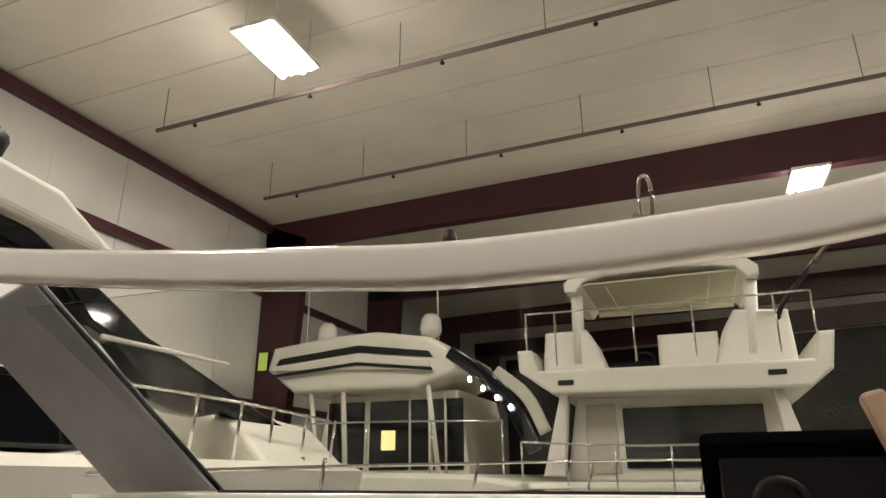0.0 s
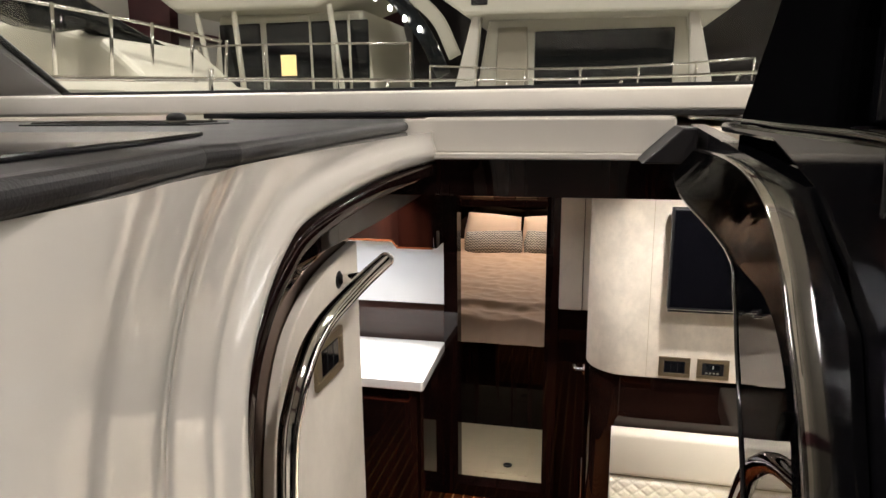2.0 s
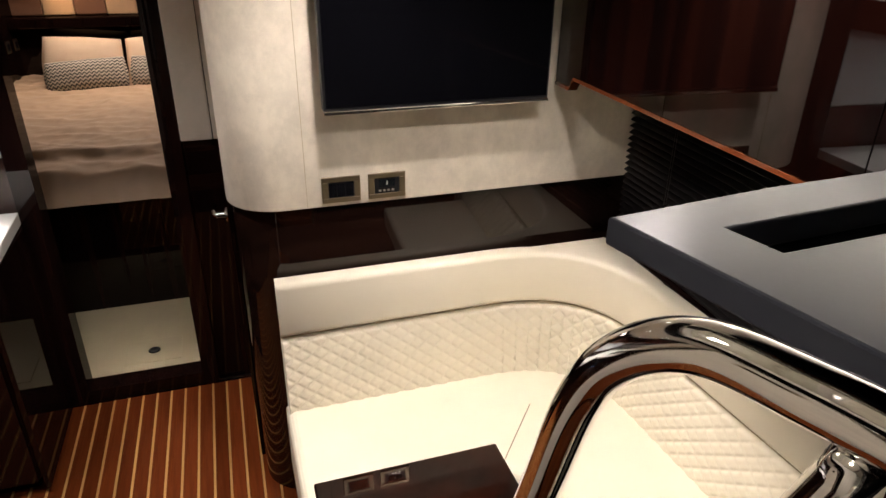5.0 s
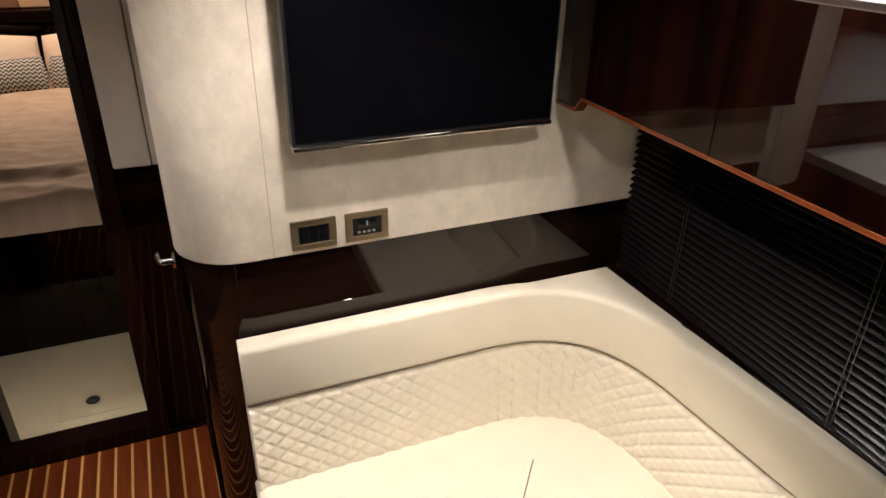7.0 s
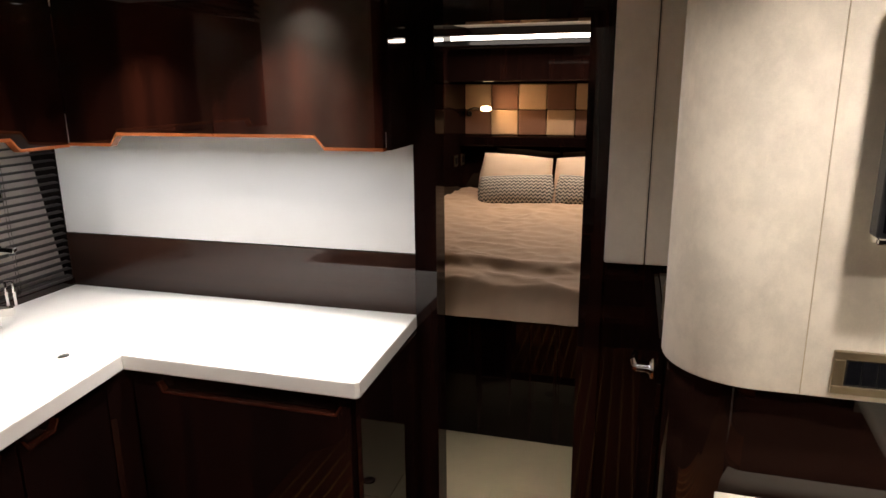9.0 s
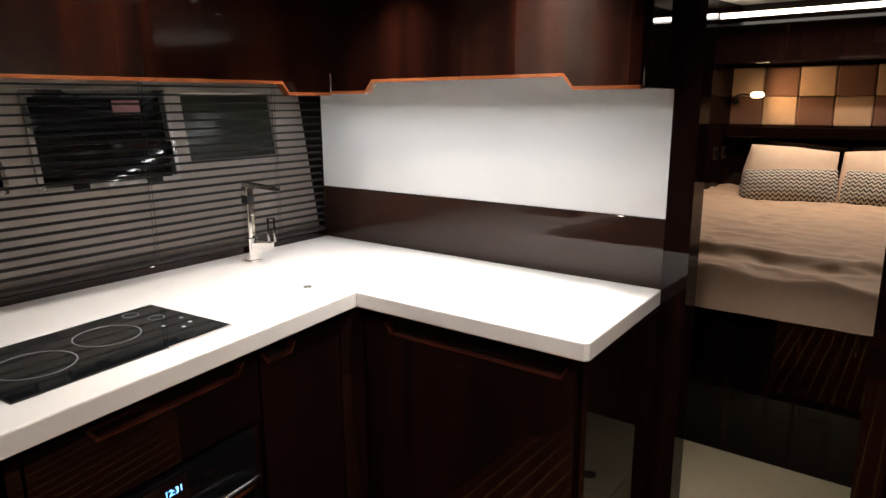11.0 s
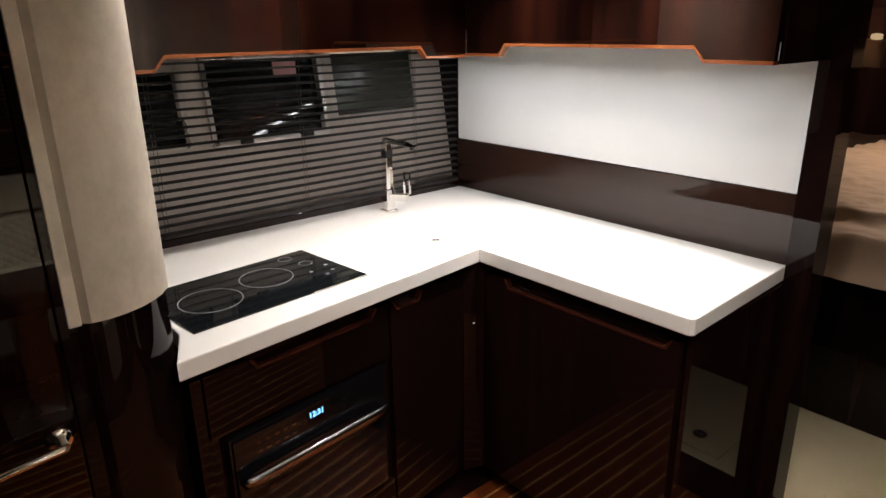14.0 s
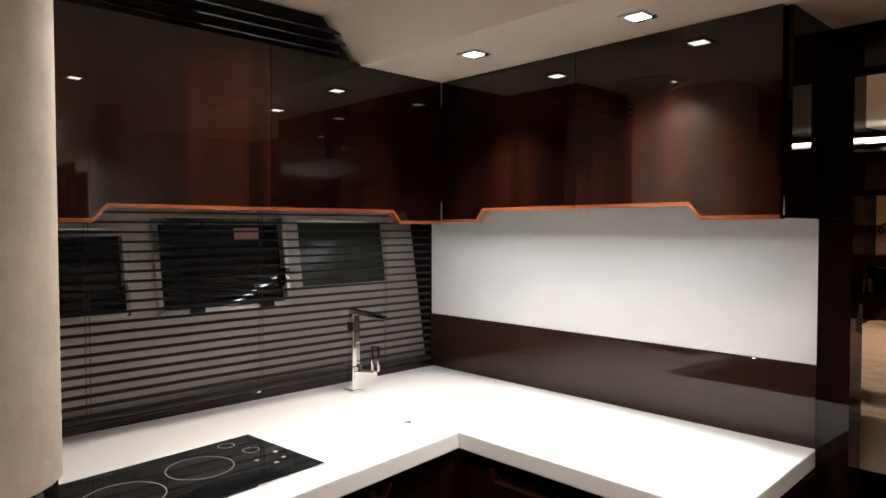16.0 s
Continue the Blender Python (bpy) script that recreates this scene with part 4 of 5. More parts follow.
def cheek():
    """White moulding that fans out from the rim: a rounded lip, a hollow and two rounded shoulders, cut off level under the dash."""
    shape = [(0.0, 0.418), (0.004, 0.432), (0.016, 0.441), (0.034, 0.442), (0.05, 0.437), (0.066, 0.434), (0.085, 0.440), (0.12, 0.447), (0.155, 0.450), (0.172, 0.453), (0.185, 0.459), (0.200, 0.467),
             (0.218, 0.474), (0.24, 0.478), (0.275, 0.482), (0.292, 0.486), (0.308, 0.492), (0.326, 0.498), (0.35, 0.502), (0.43, 0.505), (0.50, 0.506), (0.545, 0.502), (0.555, 0.490)]
    line = smooth_path([(0, y, z) for y, z in RIM], 6)
    bm, rows = bmesh.new(), []
    for i, p in enumerate(line):
        d = (line[min(i + 1, len(line) - 1)] - line[max(i - 1, 0)]).normalized()
        out = Vector((0, d.z, -d.y))
        row = []
        for s, x in shape:
            q = p + out * s
            row.append(bm.verts.new((x - 0.05 * (q.z - 1.6), q.y, q.z)))
        rows.append(row)
    for a, b in zip(rows, rows[1:]):
        for k in range(len(shape) - 1):
            bm.faces.new((a[k], a[k + 1], b[k + 1], b[k])).smooth = True
    bmesh.ops.bisect_plane(bm, geom=bm.verts[:] + bm.edges[:] + bm.faces[:], plane_co=(0, 0, 2.2255), plane_no=(0, 0, 1), clear_outer=True)
    skirt = bmesh.ops.extrude_edge_only(bm, edges=[e for e in bm.edges if e.is_boundary])
    for v in skirt["geom"]:
        if isinstance(v, bmesh.types.BMVert):
            v.co.x = 0.335
    bmesh.ops.recalc_face_normals(bm, faces=bm.faces[:])
    return bm


c = link("trim_cheek", cheek(), GEL)
c.data.set_sharp_from_angle(angle=radians(75))
tagged(c, "glossy white moulded cheek of the companionway with rounded shoulders", "companionway trim", kind="structure")
rim_path = [Vector((0.400, v.y + 0.014 * max(0.0, min(1.0, (2.2 - v.y) / 0.2)), v.z - 0.014 * max(0.0, min(1.0, (v.y - 1.9) / 0.2)))) for v in smooth_path([(0, y, z) for y, z in RIM], 6)]
setting("trim_rim", sweep(rim_path, round_rect(-0.014, 0.014, -0.012, 0.012, 0.005, 2), up=(1, 0, 0)), WOOD_PLAIN, "dark glossy curved rim round the companionway", "companionway trim")
plate = [(v.y, v.z) for v in smooth_path([(0, 2.552, 2.024), (0, 2.45, 2.012), (0, 2.354, 1.992), (0, 2.273, 1.956), (0, 2.218, 1.905), (0, 2.178, 1.82), (0, 2.150, 1.68), (0, 2.140, 1.4), (0, 2.140, 0.0)], 5)]
setting("wall_stair_port", prism([(2.552, 0.0)] + plate, 0.314, 0.334, "x", r=0.003), SUEDE_PALE, "pale suede stair panel with a rounded corner and a switch plate", "wall")
setting("wall_stair_gloss", box(0.27, 0.313, 1.70, 2.56, 0.0, 2.12), MIRROR, "bronze-tinted mirror panel beside the steps", "wall")
setting("wall_hatch_port", prism([(2.97, 2.07), (2.97, 2.17), (2.16, 2.165), (2.02, 2.11), (2.10, 2.06), (2.6, 2.06)], 0.335, 0.372, "x"), WOOD_PLAIN, "dark glossy side of the hatch opening", "wall")
setting("wall_hatch_starboard", prism([(2.93, 2.066), (2.93, 2.24), (2.07, 2.20), (2.0, 2.135), (2.106, 2.030), (2.184, 2.052), (2.39, 2.054)], 1.0, 1.03, "x"), BLACK, "dark glossy side of the hatch opening", "wall")
setting("wall_under_dash", box(-1.55, 0.34, 1.5, 1.56, 0.85, 2.2), BLACK, "black panel below the dash", "wall")
switch_plate(pose(0.334, 2.315, 1.805, 0, 0, 90), "keys", "bronze plate with a dark switch on the stair wall")
rail = thing("port_handrail", "curved chrome handrail beside the steps", "handrail")
part("tube", tube([(0.392, 2.525, 2.020), (0.390, 2.40, 2.012), (0.390, 2.29, 2.002), (0.390, 2.22, 1.992), (0.389, 2.165, 1.972), (0.389, 2.125, 1.941), (0.388, 2.10, 1.908), (0.387, 2.08, 1.87), (0.385, 2.068, 1.78), (0.382, 2.06, 1.6), (0.381, 2.05, 1.35), (0.38, 2.05, 1.0)], 0.0155, 8, 20), CHROME, rail)
part("end_cap", turned(lathe([(0.0155, 0), (0.0158, 0.006), (0.010, 0.010)], sides=18), pose(0.392, 2.525, 2.020, -86, 0, 0)), STEEL, rail)
part("bracket", tube([(0.39, 2.42, 2.012), (0.326, 2.42, 2.004)], 0.010, 1, 12, raw=True), CHROME, rail)
part("rose", turned(lathe([(0.022, 0), (0.022, 0.006), (0.012, 0.01)], sides=18), pose(0.326, 2.42, 2.004, 0, 90, 0)), SATIN, rail)
part("bracket", tube([(0.381, 2.05, 1.1), (0.33, 2.05, 1.1)], 0.010, 1, 12, raw=True), CHROME, rail)

header = setting("lintel", box(0.33, 0.968, 2.915, 3.02, 2.174, 2.256, 0.006), GEL, "white moulded crosspiece over the companionway", "lintel")
setting("trim_lintel_lip", box(0.374, 0.945, 2.895, 2.93, 2.160, 2.176, 0.004), GEL, "white lip along the crosspiece", "trim")
setting("lintel_inner", box(0.30, 1.12, 2.93, 2.97, 2.068, 2.158), WOOD_PLAIN, "dark glossy inner lintel", "lintel")

# starboard: smoked door pane between a thin dark edge and a polished strip
slide = thing("sliding_door", "smoked glass companionway door, slid open, with a polished steel rim", "sliding door")
EDGE = smooth_path([(0.935, 2.60, 2.19), (0.925, 2.385, 2.176), (0.935, 2.07, 2.160), (0.93, 1.985, 2.130), (0.925, 1.935, 2.095), (0.922, 1.885, 2.048), (0.922, 1.843, 1.98), (0.925, 1.815, 1.87), (0.925, 1.80, 1.70), (0.925, 1.795, 1.4), (0.925, 1.795, 0.95)], 4)
STRIP_B = smooth_path([(0.985, 2.70, 2.228), (0.985, 2.35, 2.236), (0.985, 2.145, 2.215), (0.985, 2.04, 2.16), (0.985, 1.985, 2.105), (0.985, 1.929, 2.04), (0.985, 1.886, 1.973), (0.985, 1.855, 1.86), (0.985, 1.84, 1.70), (0.985, 1.825, 1.4), (0.985, 1.825, 0.95)], 4)
bm = bmesh.new()
nrm = []
for i, (p, q) in enumerate(zip(EDGE, STRIP_B)):
    nrm.append((EDGE[min(i + 1, len(EDGE) - 1)] - EDGE[max(i - 1, 0)]).cross(q - p).normalized() * 0.003)
va, vb, vc, vd = ([bm.verts.new(p + o * k) for p, o in zip(line, nrm)] for line, k in ((EDGE, 0), (STRIP_B, 0), (STRIP_B, 1), (EDGE, 1)))
loops = (va, vb, vc, vd)
for i in range(len(va) - 1):
    for p, q in zip(loops, loops[1:] + loops[:1]):
        bm.faces.new((p[i], p[i + 1], q[i + 1], q[i]))
bm.faces.new([l[0] for l in loops])
bm.faces.new([l[-1] for l in loops][::-1])
bmesh.ops.recalc_face_normals(bm, faces=bm.faces[:])
part("smoked_pane", bm, SMOKED, slide)
part("pane_edge", sweep(EDGE, [(-0.0015, -0.002), (0.0015, -0.002), (0.0015, 0.002), (-0.0015, 0.002)], up=(1, 0, 0)), BLACK, slide)
part("polished_strip", sweep(STRIP_B, round_rect(-0.004, 0.004, -0.006, 0.026, 0.003, 2), up=(1, 0, 0)), CHROME, slide)
part("catch", turned(box(-0.008, 0.003, -0.006, 0.006, -0.016, 0.016, 0.003), pose(0.975, 1.93, 2.02, 25, 0, 0)), SATIN, slide)

rail.location = (0, 0.03, -0.033)
slide.location = (0, 0.03, -0.033)
rail2 = thing("stair_handrail", "polished steel tube handrail with two slanting posts", "handrail")
part("main_tube", tube([(0.985, 2.50, 0.90), (1.000, 2.455, 1.20), (1.008, 2.42, 1.40), (1.022, 2.368, 1.60), (1.030, 2.338, 1.715), (1.038, 2.306, 1.772), (1.052, 2.258, 1.806), (1.068, 2.195, 1.815), (1.085, 2.13, 1.818), (1.100, 2.07, 1.826), (1.113, 2.02, 1.848), (1.128, 1.96, 1.865), (1.14, 1.90, 1.87)], 0.0165, 8, 24), CHROME, rail2)
part("brace_tube", tube([(1.074, 2.172, 1.80), (1.066, 2.205, 1.69), (1.055, 2.245, 1.56), (1.044, 2.285, 1.43), (1.02, 2.36, 1.2), (1.0, 2.42, 0.95)], 0.013, 6, 18), CHROME, rail2)

rail2.location = (0.008, 0.02, -0.030)

# ---- helm and dash ----
dash = setting("dash_port", prism([(-1.25, 3.30), (-1.45, 1.56), (0.487, 1.47), (0.490, 1.594), (0.468, 1.721), (0.425, 1.905), (0.432, 1.96), (0.392, 2.24), (0.372, 2.45), (0.345, 2.87), (0.34, 3.02), (0.98, 3.02), (0.98, 3.30)], 2.226, 2.25, r=0.011, seg=4), GREY, "matte dark grey dash top over the cabin", "dash")
setting("dash_gloss", prism([(-1.3, 2.10), (0.30, 2.10), (0.36, 1.90), (0.42, 1.63), (-1.4, 1.63)], 2.2505, 2.256, r=0.002), BLACK, "glossy black inset in the dash top", "dash")
setting("dash_white", box(0.36, 0.97, 3.02, 3.29, 2.25, 2.258, 0.002), GEL, "white deck strip before the windshield", "dash")
vent = thing("defroster_vent", "flat black defroster grille in the dash", "vent")
part("rim", box(-0.50, -0.06, 2.62, 2.78, 2.25, 2.254, 0.001), SATIN, vent)
for k in range(8):
    part("slat", turned(box(-0.20, 0.20, -0.003, 0.003, 0.0, 0.006), pose(-0.28, 2.64 + 0.0175 * k, 2.252, 30, 0, 0)), BLACK, vent)
solid("dash_light", lathe([(0.03, 0), (0.03, 0.012), (0.02, 0.022), (0.01, 0.024)], (-0.50, 3.22, 2.25), 20), SATIN, "small black round fitting on the dash", "fitting")
setting("trim_windshield", sweep(smooth_path([(-1.62, 3.12, 2.30), (-0.9, 3.36, 2.30), (0.2, 3.40, 2.30), (1.2, 3.36, 2.30), (1.9, 3.2, 2.30)], 5), round_rect(-0.05, 0.05, -0.035, 0.035, 0.012)), GEL, "white windshield base moulding", "windshield trim")
setting("trim_groove", sweep(smooth_path([(-0.45, 3.305, 2.262), (0.2, 3.33, 2.262), (1.2, 3.30, 2.262)], 5), round_rect(-0.012, 0.012, -0.008, 0.008, 0.003, 2)), SATIN, "black groove along the windshield base", "windshield trim")
shield = thing("windshield", "large clear raked windshield in white and grey frames", "windshield")
top_line = smooth_path([(-1.90, 2.55, 3.295), (-1.62, 2.62, 3.260), (-1.1, 2.62, 3.190), (-0.6, 2.62, 3.128), (-0.1, 2.62, 3.077), (0.3, 2.62, 3.040), (0.75, 2.62, 3.031), (1.13, 2.62, 3.039), (1.45, 2.62, 3.055), (2.0, 2.5, 3.095)], 4)
part("top_beam", sweep(top_line, round_rect(-0.05, 0.05, -0.074, 0.074, 0.03)), GEL, shield)
A, B, D = Vector((-1.07, 3.40, 2.335)), Vector((-1.64, 3.36, 2.325)), Vector((-0.47, -0.50, 0.69)) * 1.32
bm = bmesh.new()
th = (B - A).cross(D).normalized() * 0.05
vs = [bm.verts.new(p + o) for o in (th * 0, th) for p in (A, B, B + D * 0.86, A + D)]
fs = [bm.faces.new([vs[i] for i in f]) for f in ((0, 1, 2, 3), (7, 6, 5, 4), (0, 4, 5, 1), (1, 5, 6, 2), (2, 6, 7, 3), (3, 7, 4, 0))]
bmesh.ops.recalc_face_normals(bm, faces=fs)
bmesh.ops.bevel(bm, geom=bm.edges[:], offset=0.015, segments=3, affect="EDGES", profile=0.5)
part("pillar", bm, PILLAR, shield, "grey vinyl-covered slanting pillar")
part("pillar_seal", tube([A + Vector((0.012, 0.02, 0)), A + D + Vector((0.012, 0.02, 0))], 0.012, 1, 8, raw=True), SATIN, shield)
low = smooth_path([(-1.05, 3.385, 2.34), (-0.5, 3.40, 2.34), (0.25, 3.41, 2.34), (1.2, 3.37, 2.34), (1.9, 3.21, 2.34)], 6)
bm = bmesh.new()
vs = [bm.verts.new((x, y + o, z + o)) for o in (0.0, 0.004) for x, y, z in ((-1.08, 3.40, 2.34), (1.95, 3.40, 2.34), (1.95, 2.66, 3.08), (-1.58, 2.66, 3.08))]
for f in ((0, 1, 2, 3), (7, 6, 5, 4), (0, 4, 5, 1), (1, 5, 6, 2), (2, 6, 7, 3), (3, 7, 4, 0)):
    bm.faces.new([vs[i] for i in f])
bmesh.ops.recalc_face_normals(bm, faces=bm.faces[:])
pane = part("pane", bm, WINDSHIELD, shield)
pane.visible_shadow = False
part("glass_seal", sweep([p + Vector((0, -0.004, 0.0)) for p in low], round_rect(-0.008, 0.008, -0.006, 0.006, 0.002, 2)), SATIN, shield)
sensor = part("beam_fitting", lathe([(0.02, 0), (0.024, 0.02), (0.018, 0.05), (0.006, 0.06)], (0.36, 2.62, 3.10), 16), SATIN, shield)
clip = part("beam_clip", tube([(0.960, 2.62, 3.10), (0.955, 2.62, 3.18), (0.965, 2.62, 3.24), (0.985, 2.62, 3.24), (0.993, 2.62, 3.18), (0.985, 2.62, 3.10)], 0.006, 5, 10), CHROME, shield, "polished snap hook on the white beam")
part("hook_foot", turned(box(-0.045, 0.045, -0.015, 0.015, -0.01, 0.012, 0.004), pose(0.975, 2.62, 3.105, 0, 18, 0)), CHROME, clip)
setting("beam_side", sweep(smooth_path([(-1.90, 2.55, 3.33), (-2.0, 1.6, 3.34), (-2.05, 0.2, 3.34), (-2.0, -1.5, 3.30)], 4), round_rect(-0.06, 0.06, -0.09, 0.09, 0.03)), GEL, "white side beam of the windshield frame", "windshield trim")
setting("coaming_port", sweep(smooth_path([(-1.55, 3.40, 2.20), (-1.75, 2.3, 2.20), (-1.85, 0.8, 2.18), (-1.88, -2.0, 2.15)], 4), round_rect(-0.12, 0.02, -0.04, 0.06, 0.03)), GEL, "white cockpit side moulding", "coaming")
setting("coaming_starboard", sweep(smooth_path([(1.9, 3.42, 2.20), (2.3, 2.2, 2.20), (2.45, 0.8, 2.18), (2.45, -2.0, 2.15)], 4), round_rect(-0.02, 0.12, -0.04, 0.06, 0.03)), GEL, "white cockpit side moulding", "coaming")

seat = thing("companion_seat", "beige leather seat back with dark side and piping", "seat")
part("shell", prism([(-1.3, 0.95), (0.455, 0.95), (0.475, 2.0), (0.475, 2.228), (0.44, 2.25), (-1.3, 2.25)], 1.405, 1.468, "y", r=0.008), SEAT_SIDE, seat)
SLANT = lambda z: 0.447 - 0.42 * (2.245 - z)
for z0, z1 in ((1.93, 2.24), (1.5, 1.927)):
    part("cushion", prism([(-1.28, z0), (SLANT(z0), z0), (SLANT(z1), z1), (-1.28, z1)], 1.355, 1.412, "y", r=0.012, seg=3), SEAT_HIDE, seat)
part("piping", tube([(SLANT(1.5), 1.365, 1.5), (SLANT(2.238), 1.365, 2.238), (-1.28, 1.365, 2.24)], 0.004, 1, 8, raw=True), SEAT_HIDE, seat)
part("seat_base", box(-1.28, 0.45, 0.85, 1.40, 0.90, 1.45, 0.03), SEAT_HIDE, seat)

seat.location = (0, 0.01, -0.014)
helm = thing("helm_console", "black helm console with a hooded instrument pod", "helm console")
pod = [(2.63, 2.258), (2.385, 2.465), (2.24, 2.482), (2.10, 2.455), (2.13, 2.36), (2.13, 2.20), (2.63, 2.20)]
part("hood", prism(pod, 1.04, 2.05, "x", r=0.018, seg=3), HOOD, helm)
part("instrument_face", box(1.07, 2.02, 2.102, 2.13, 2.262, 2.43, 0.004), BLACK, helm)
air = part("air_vent", turned(lathe([(0.048, 0), (0.048, 0.018), (0.038, 0.022), (0.034, 0.008), (0.03, 0.004)], sides=28), pose(1.165, 2.102, 2.352, 90)), SATIN, helm)
part("vent_blade", box(1.135, 1.195, 2.088, 2.095, 2.347, 2.353), STEEL, air)
part("lower_panel", box(1.05, 2.05, 2.112, 2.14, 1.95, 2.26, 0.004), BLACK, helm)
scr = part("lcd_bezel", box(1.085, 1.31, 2.10, 2.113, 2.14, 2.245, 0.004), SATIN, helm)
part("lcd", box(1.10, 1.29, 2.0985, 2.1, 2.155, 2.232), LCD, scr)
INK = plain("lcd_ink", (0.02, 0.03, 0.08), 0.6)
for k in range(5):
    part("lcd_mark", box(1.11 + 0.034 * k, 1.133 + 0.034 * k, 2.0975, 2.0985, 2.175, 2.19 + 0.012 * (k % 3)), INK, scr)
TAN = plain("tan_edge", (0.30, 0.20, 0.13), 0.5)
part("pod_edge", turned(box(-0.02, 0.02, -0.02, 0.02, -0.14, 0.12, 0.008), pose(1.36, 2.07, 2.42, -10, -14, 0)), TAN, helm, "tan edged bracket")
part("side_wall", prism([(2.60, 2.252), (1.885, 2.255), (1.84, 2.11), (1.80, 1.93), (1.785, 1.7), (1.78, 0.95), (1.82, 0.95), (1.825, 1.7), (1.845, 1.87), (1.865, 1.98), (1.905, 2.07), (1.955, 2.14), (2.065, 2.198), (2.24, 2.236), (2.6, 2.236)], 1.006, 1.05, "x", r=0.006), BLACK, helm)
JAMB = smooth_path([(1.0, 2.280, 2.067), (1.0, 2.221, 2.064), (1.0, 2.131, 2.048), (1.0, 2.065, 2.009), (1.0, 2.015, 1.952), (1.0, 1.977, 1.867), (1.0, 1.946, 1.777), (1.005, 1.935, 1.667), (1.01, 1.930, 1.267), (1.01, 1.930, 0.917)], 4)
bm = bmesh.new()
ins, thk = Vector((0.10, -0.075, 0.03)), Vector((0.02, 0.024, 0.0))
loops = [[bm.verts.new(p + o) for p in JAMB] for o in (Vector(), ins, ins + thk, thk)]
for i in range(len(JAMB) - 1):
    for p, q in zip(loops, loops[1:] + loops[:1]):
        bm.faces.new((p[i], p[i + 1], q[i + 1], q[i]))
bm.faces.new([l[0] for l in loops])
bm.faces.new([l[-1] for l in loops][::-1])
bmesh.ops.recalc_face_normals(bm, faces=bm.faces[:])
part("curved_jamb", bm, BLACK, helm)
part("inner_panel", prism([(p.y, p.z) for p in JAMB] + [(1.80, 0.95), (1.80, 1.7), (1.83, 1.95), (1.90, 2.1), (2.06, 2.19), (2.25, 2.2)], 0.994, 1.004, "x"), BLACK, helm)
part("inner_fin", prism([(2.10, 2.20), (1.95, 2.16), (1.87, 2.0), (1.84, 1.8), (1.83, 1.0), (1.88, 1.0), (1.90, 1.75), (1.95, 2.0), (2.05, 2.12)], 1.02, 1.035, "x", r=0.003), BLACK, helm)
part("front_wall", prism([(1.98, 2.09), (1.90, 2.05), (1.86, 1.6), (1.85, 0.92), (1.90, 0.92), (1.93, 1.6), (2.0, 2.05)], 1.05, 2.1, "x", r=0.01), BLACK, helm)
part("chrome_plate", sweep(smooth_path([(1.075, 1.93, 2.262), (1.075, 1.888, 2.252), (1.075, 1.872, 2.21), (1.075, 1.868, 2.12), (1.09, 1.872, 2.06), (1.14, 1.88, 2.03)], 6), round_rect(-0.004, 0.004, -0.040, 0.040, 0.003, 2), up=(1, 0, 0)), CHROME, helm)
part("top_rail", tube([(0.992, 2.90, 2.256), (1.012, 2.6, 2.258), (1.006, 2.2, 2.258), (1.0, 1.90, 2.258), (0.998, 1.878, 2.245), (0.998, 1.872, 2.20)], 0.0032, 8, 10), BLACK, helm)
setting("trim_corner_block", prism([(0.885, 2.166), (0.990, 2.166), (0.990, 2.238), (0.962, 2.238)], 2.74, 2.912, "y", r=0.004), GREY, "dark grey corner block beside the sliding door", "companionway trim")
shelf = thing("console_shelf", "shelf with the ceiling's blue-grey reflection in its colour and a dark recess under the helm", "shelf")
part("top", prism([(1.145, 2.512), (1.345, 2.535), (1.9, 2.56), (1.9, 2.505), (1.232, 2.460), (1.243, 2.407), (1.9, 2.44), (1.9, 2.205), (1.205, 2.205)], 1.720, 1.748, r=0.003), SHELF, shelf)
part("trough", prism([(1.225, 2.47), (1.9, 2.515), (1.9, 2.43), (1.235, 2.40)], 1.690, 1.7195), BLACK, shelf, "black sunken trough")
part("bracket", box(1.30, 1.9, 2.206, 2.40, 1.60, 1.7195, 0.004), SATIN, shelf)
setting("wall_stair_black", box(1.122, 1.9, 2.13, 2.204, 0.0, 1.815, 0.004), BLACK, "black stair side wall under the helm", "wall")
setting("wall_helm_post", box(1.142, 1.45, 2.142, 2.178, 1.8155, 2.255, 0.004), SUEDE, "cream suede post between the black stair wall and the helm", "wall")

# ---- the hall and the boats ahead ----
setting("ground", box(-11.2, 60, -25, 60, -2.6, -2.5), CONCRETE, "grey concrete hall floor", "floor")
WALL_X = -11.0
bm = bmesh.new()
for k in range(-12, 24):
    add_box(bm, WALL_X - 0.12, WALL_X + (0.0 if k % 2 else 0.012), k * 1.9, k * 1.9 + 1.885, -2.5, 10.0)
setting("wall_hall", bm, PANEL, "white ribbed metal hall wall", "wall")
setting("wall_hall_end", box(-11, 40, 45, 45.2, -2.5, 14), DUSK, "distant hall end wall with the gloom put into its colour", "wall")
setting("wall_hall_back", box(-11, 40, -22, -21.8, -2.5, 14), PANEL, "hall wall behind the boat", "wall")
setting("wall_hall_side", box(32, 32.2, -22, 45, -2.5, 14), DUSK, "far side hall wall with the gloom put into its colour", "wall")
bm = bmesh.new()
for k in range(-15, 33):
    y = k * 1.35
    prism([(WALL_X, 9.9), (32, 11.2), (32, 11.3), (WALL_X, 10.0)], y, y + 1.33, "y", bm=bm)
setting("ceiling_hall", bm, ROOF, "white sagging roof insulation in long strips", "ceiling")
setting("ceiling_hall_roof", prism([(WALL_X - 0.2, 10.05), (33, 11.4), (33, 11.5), (WALL_X - 0.2, 10.2)], -22, 45.2, "y"), ROOF, "roof above the insulation", "ceiling")
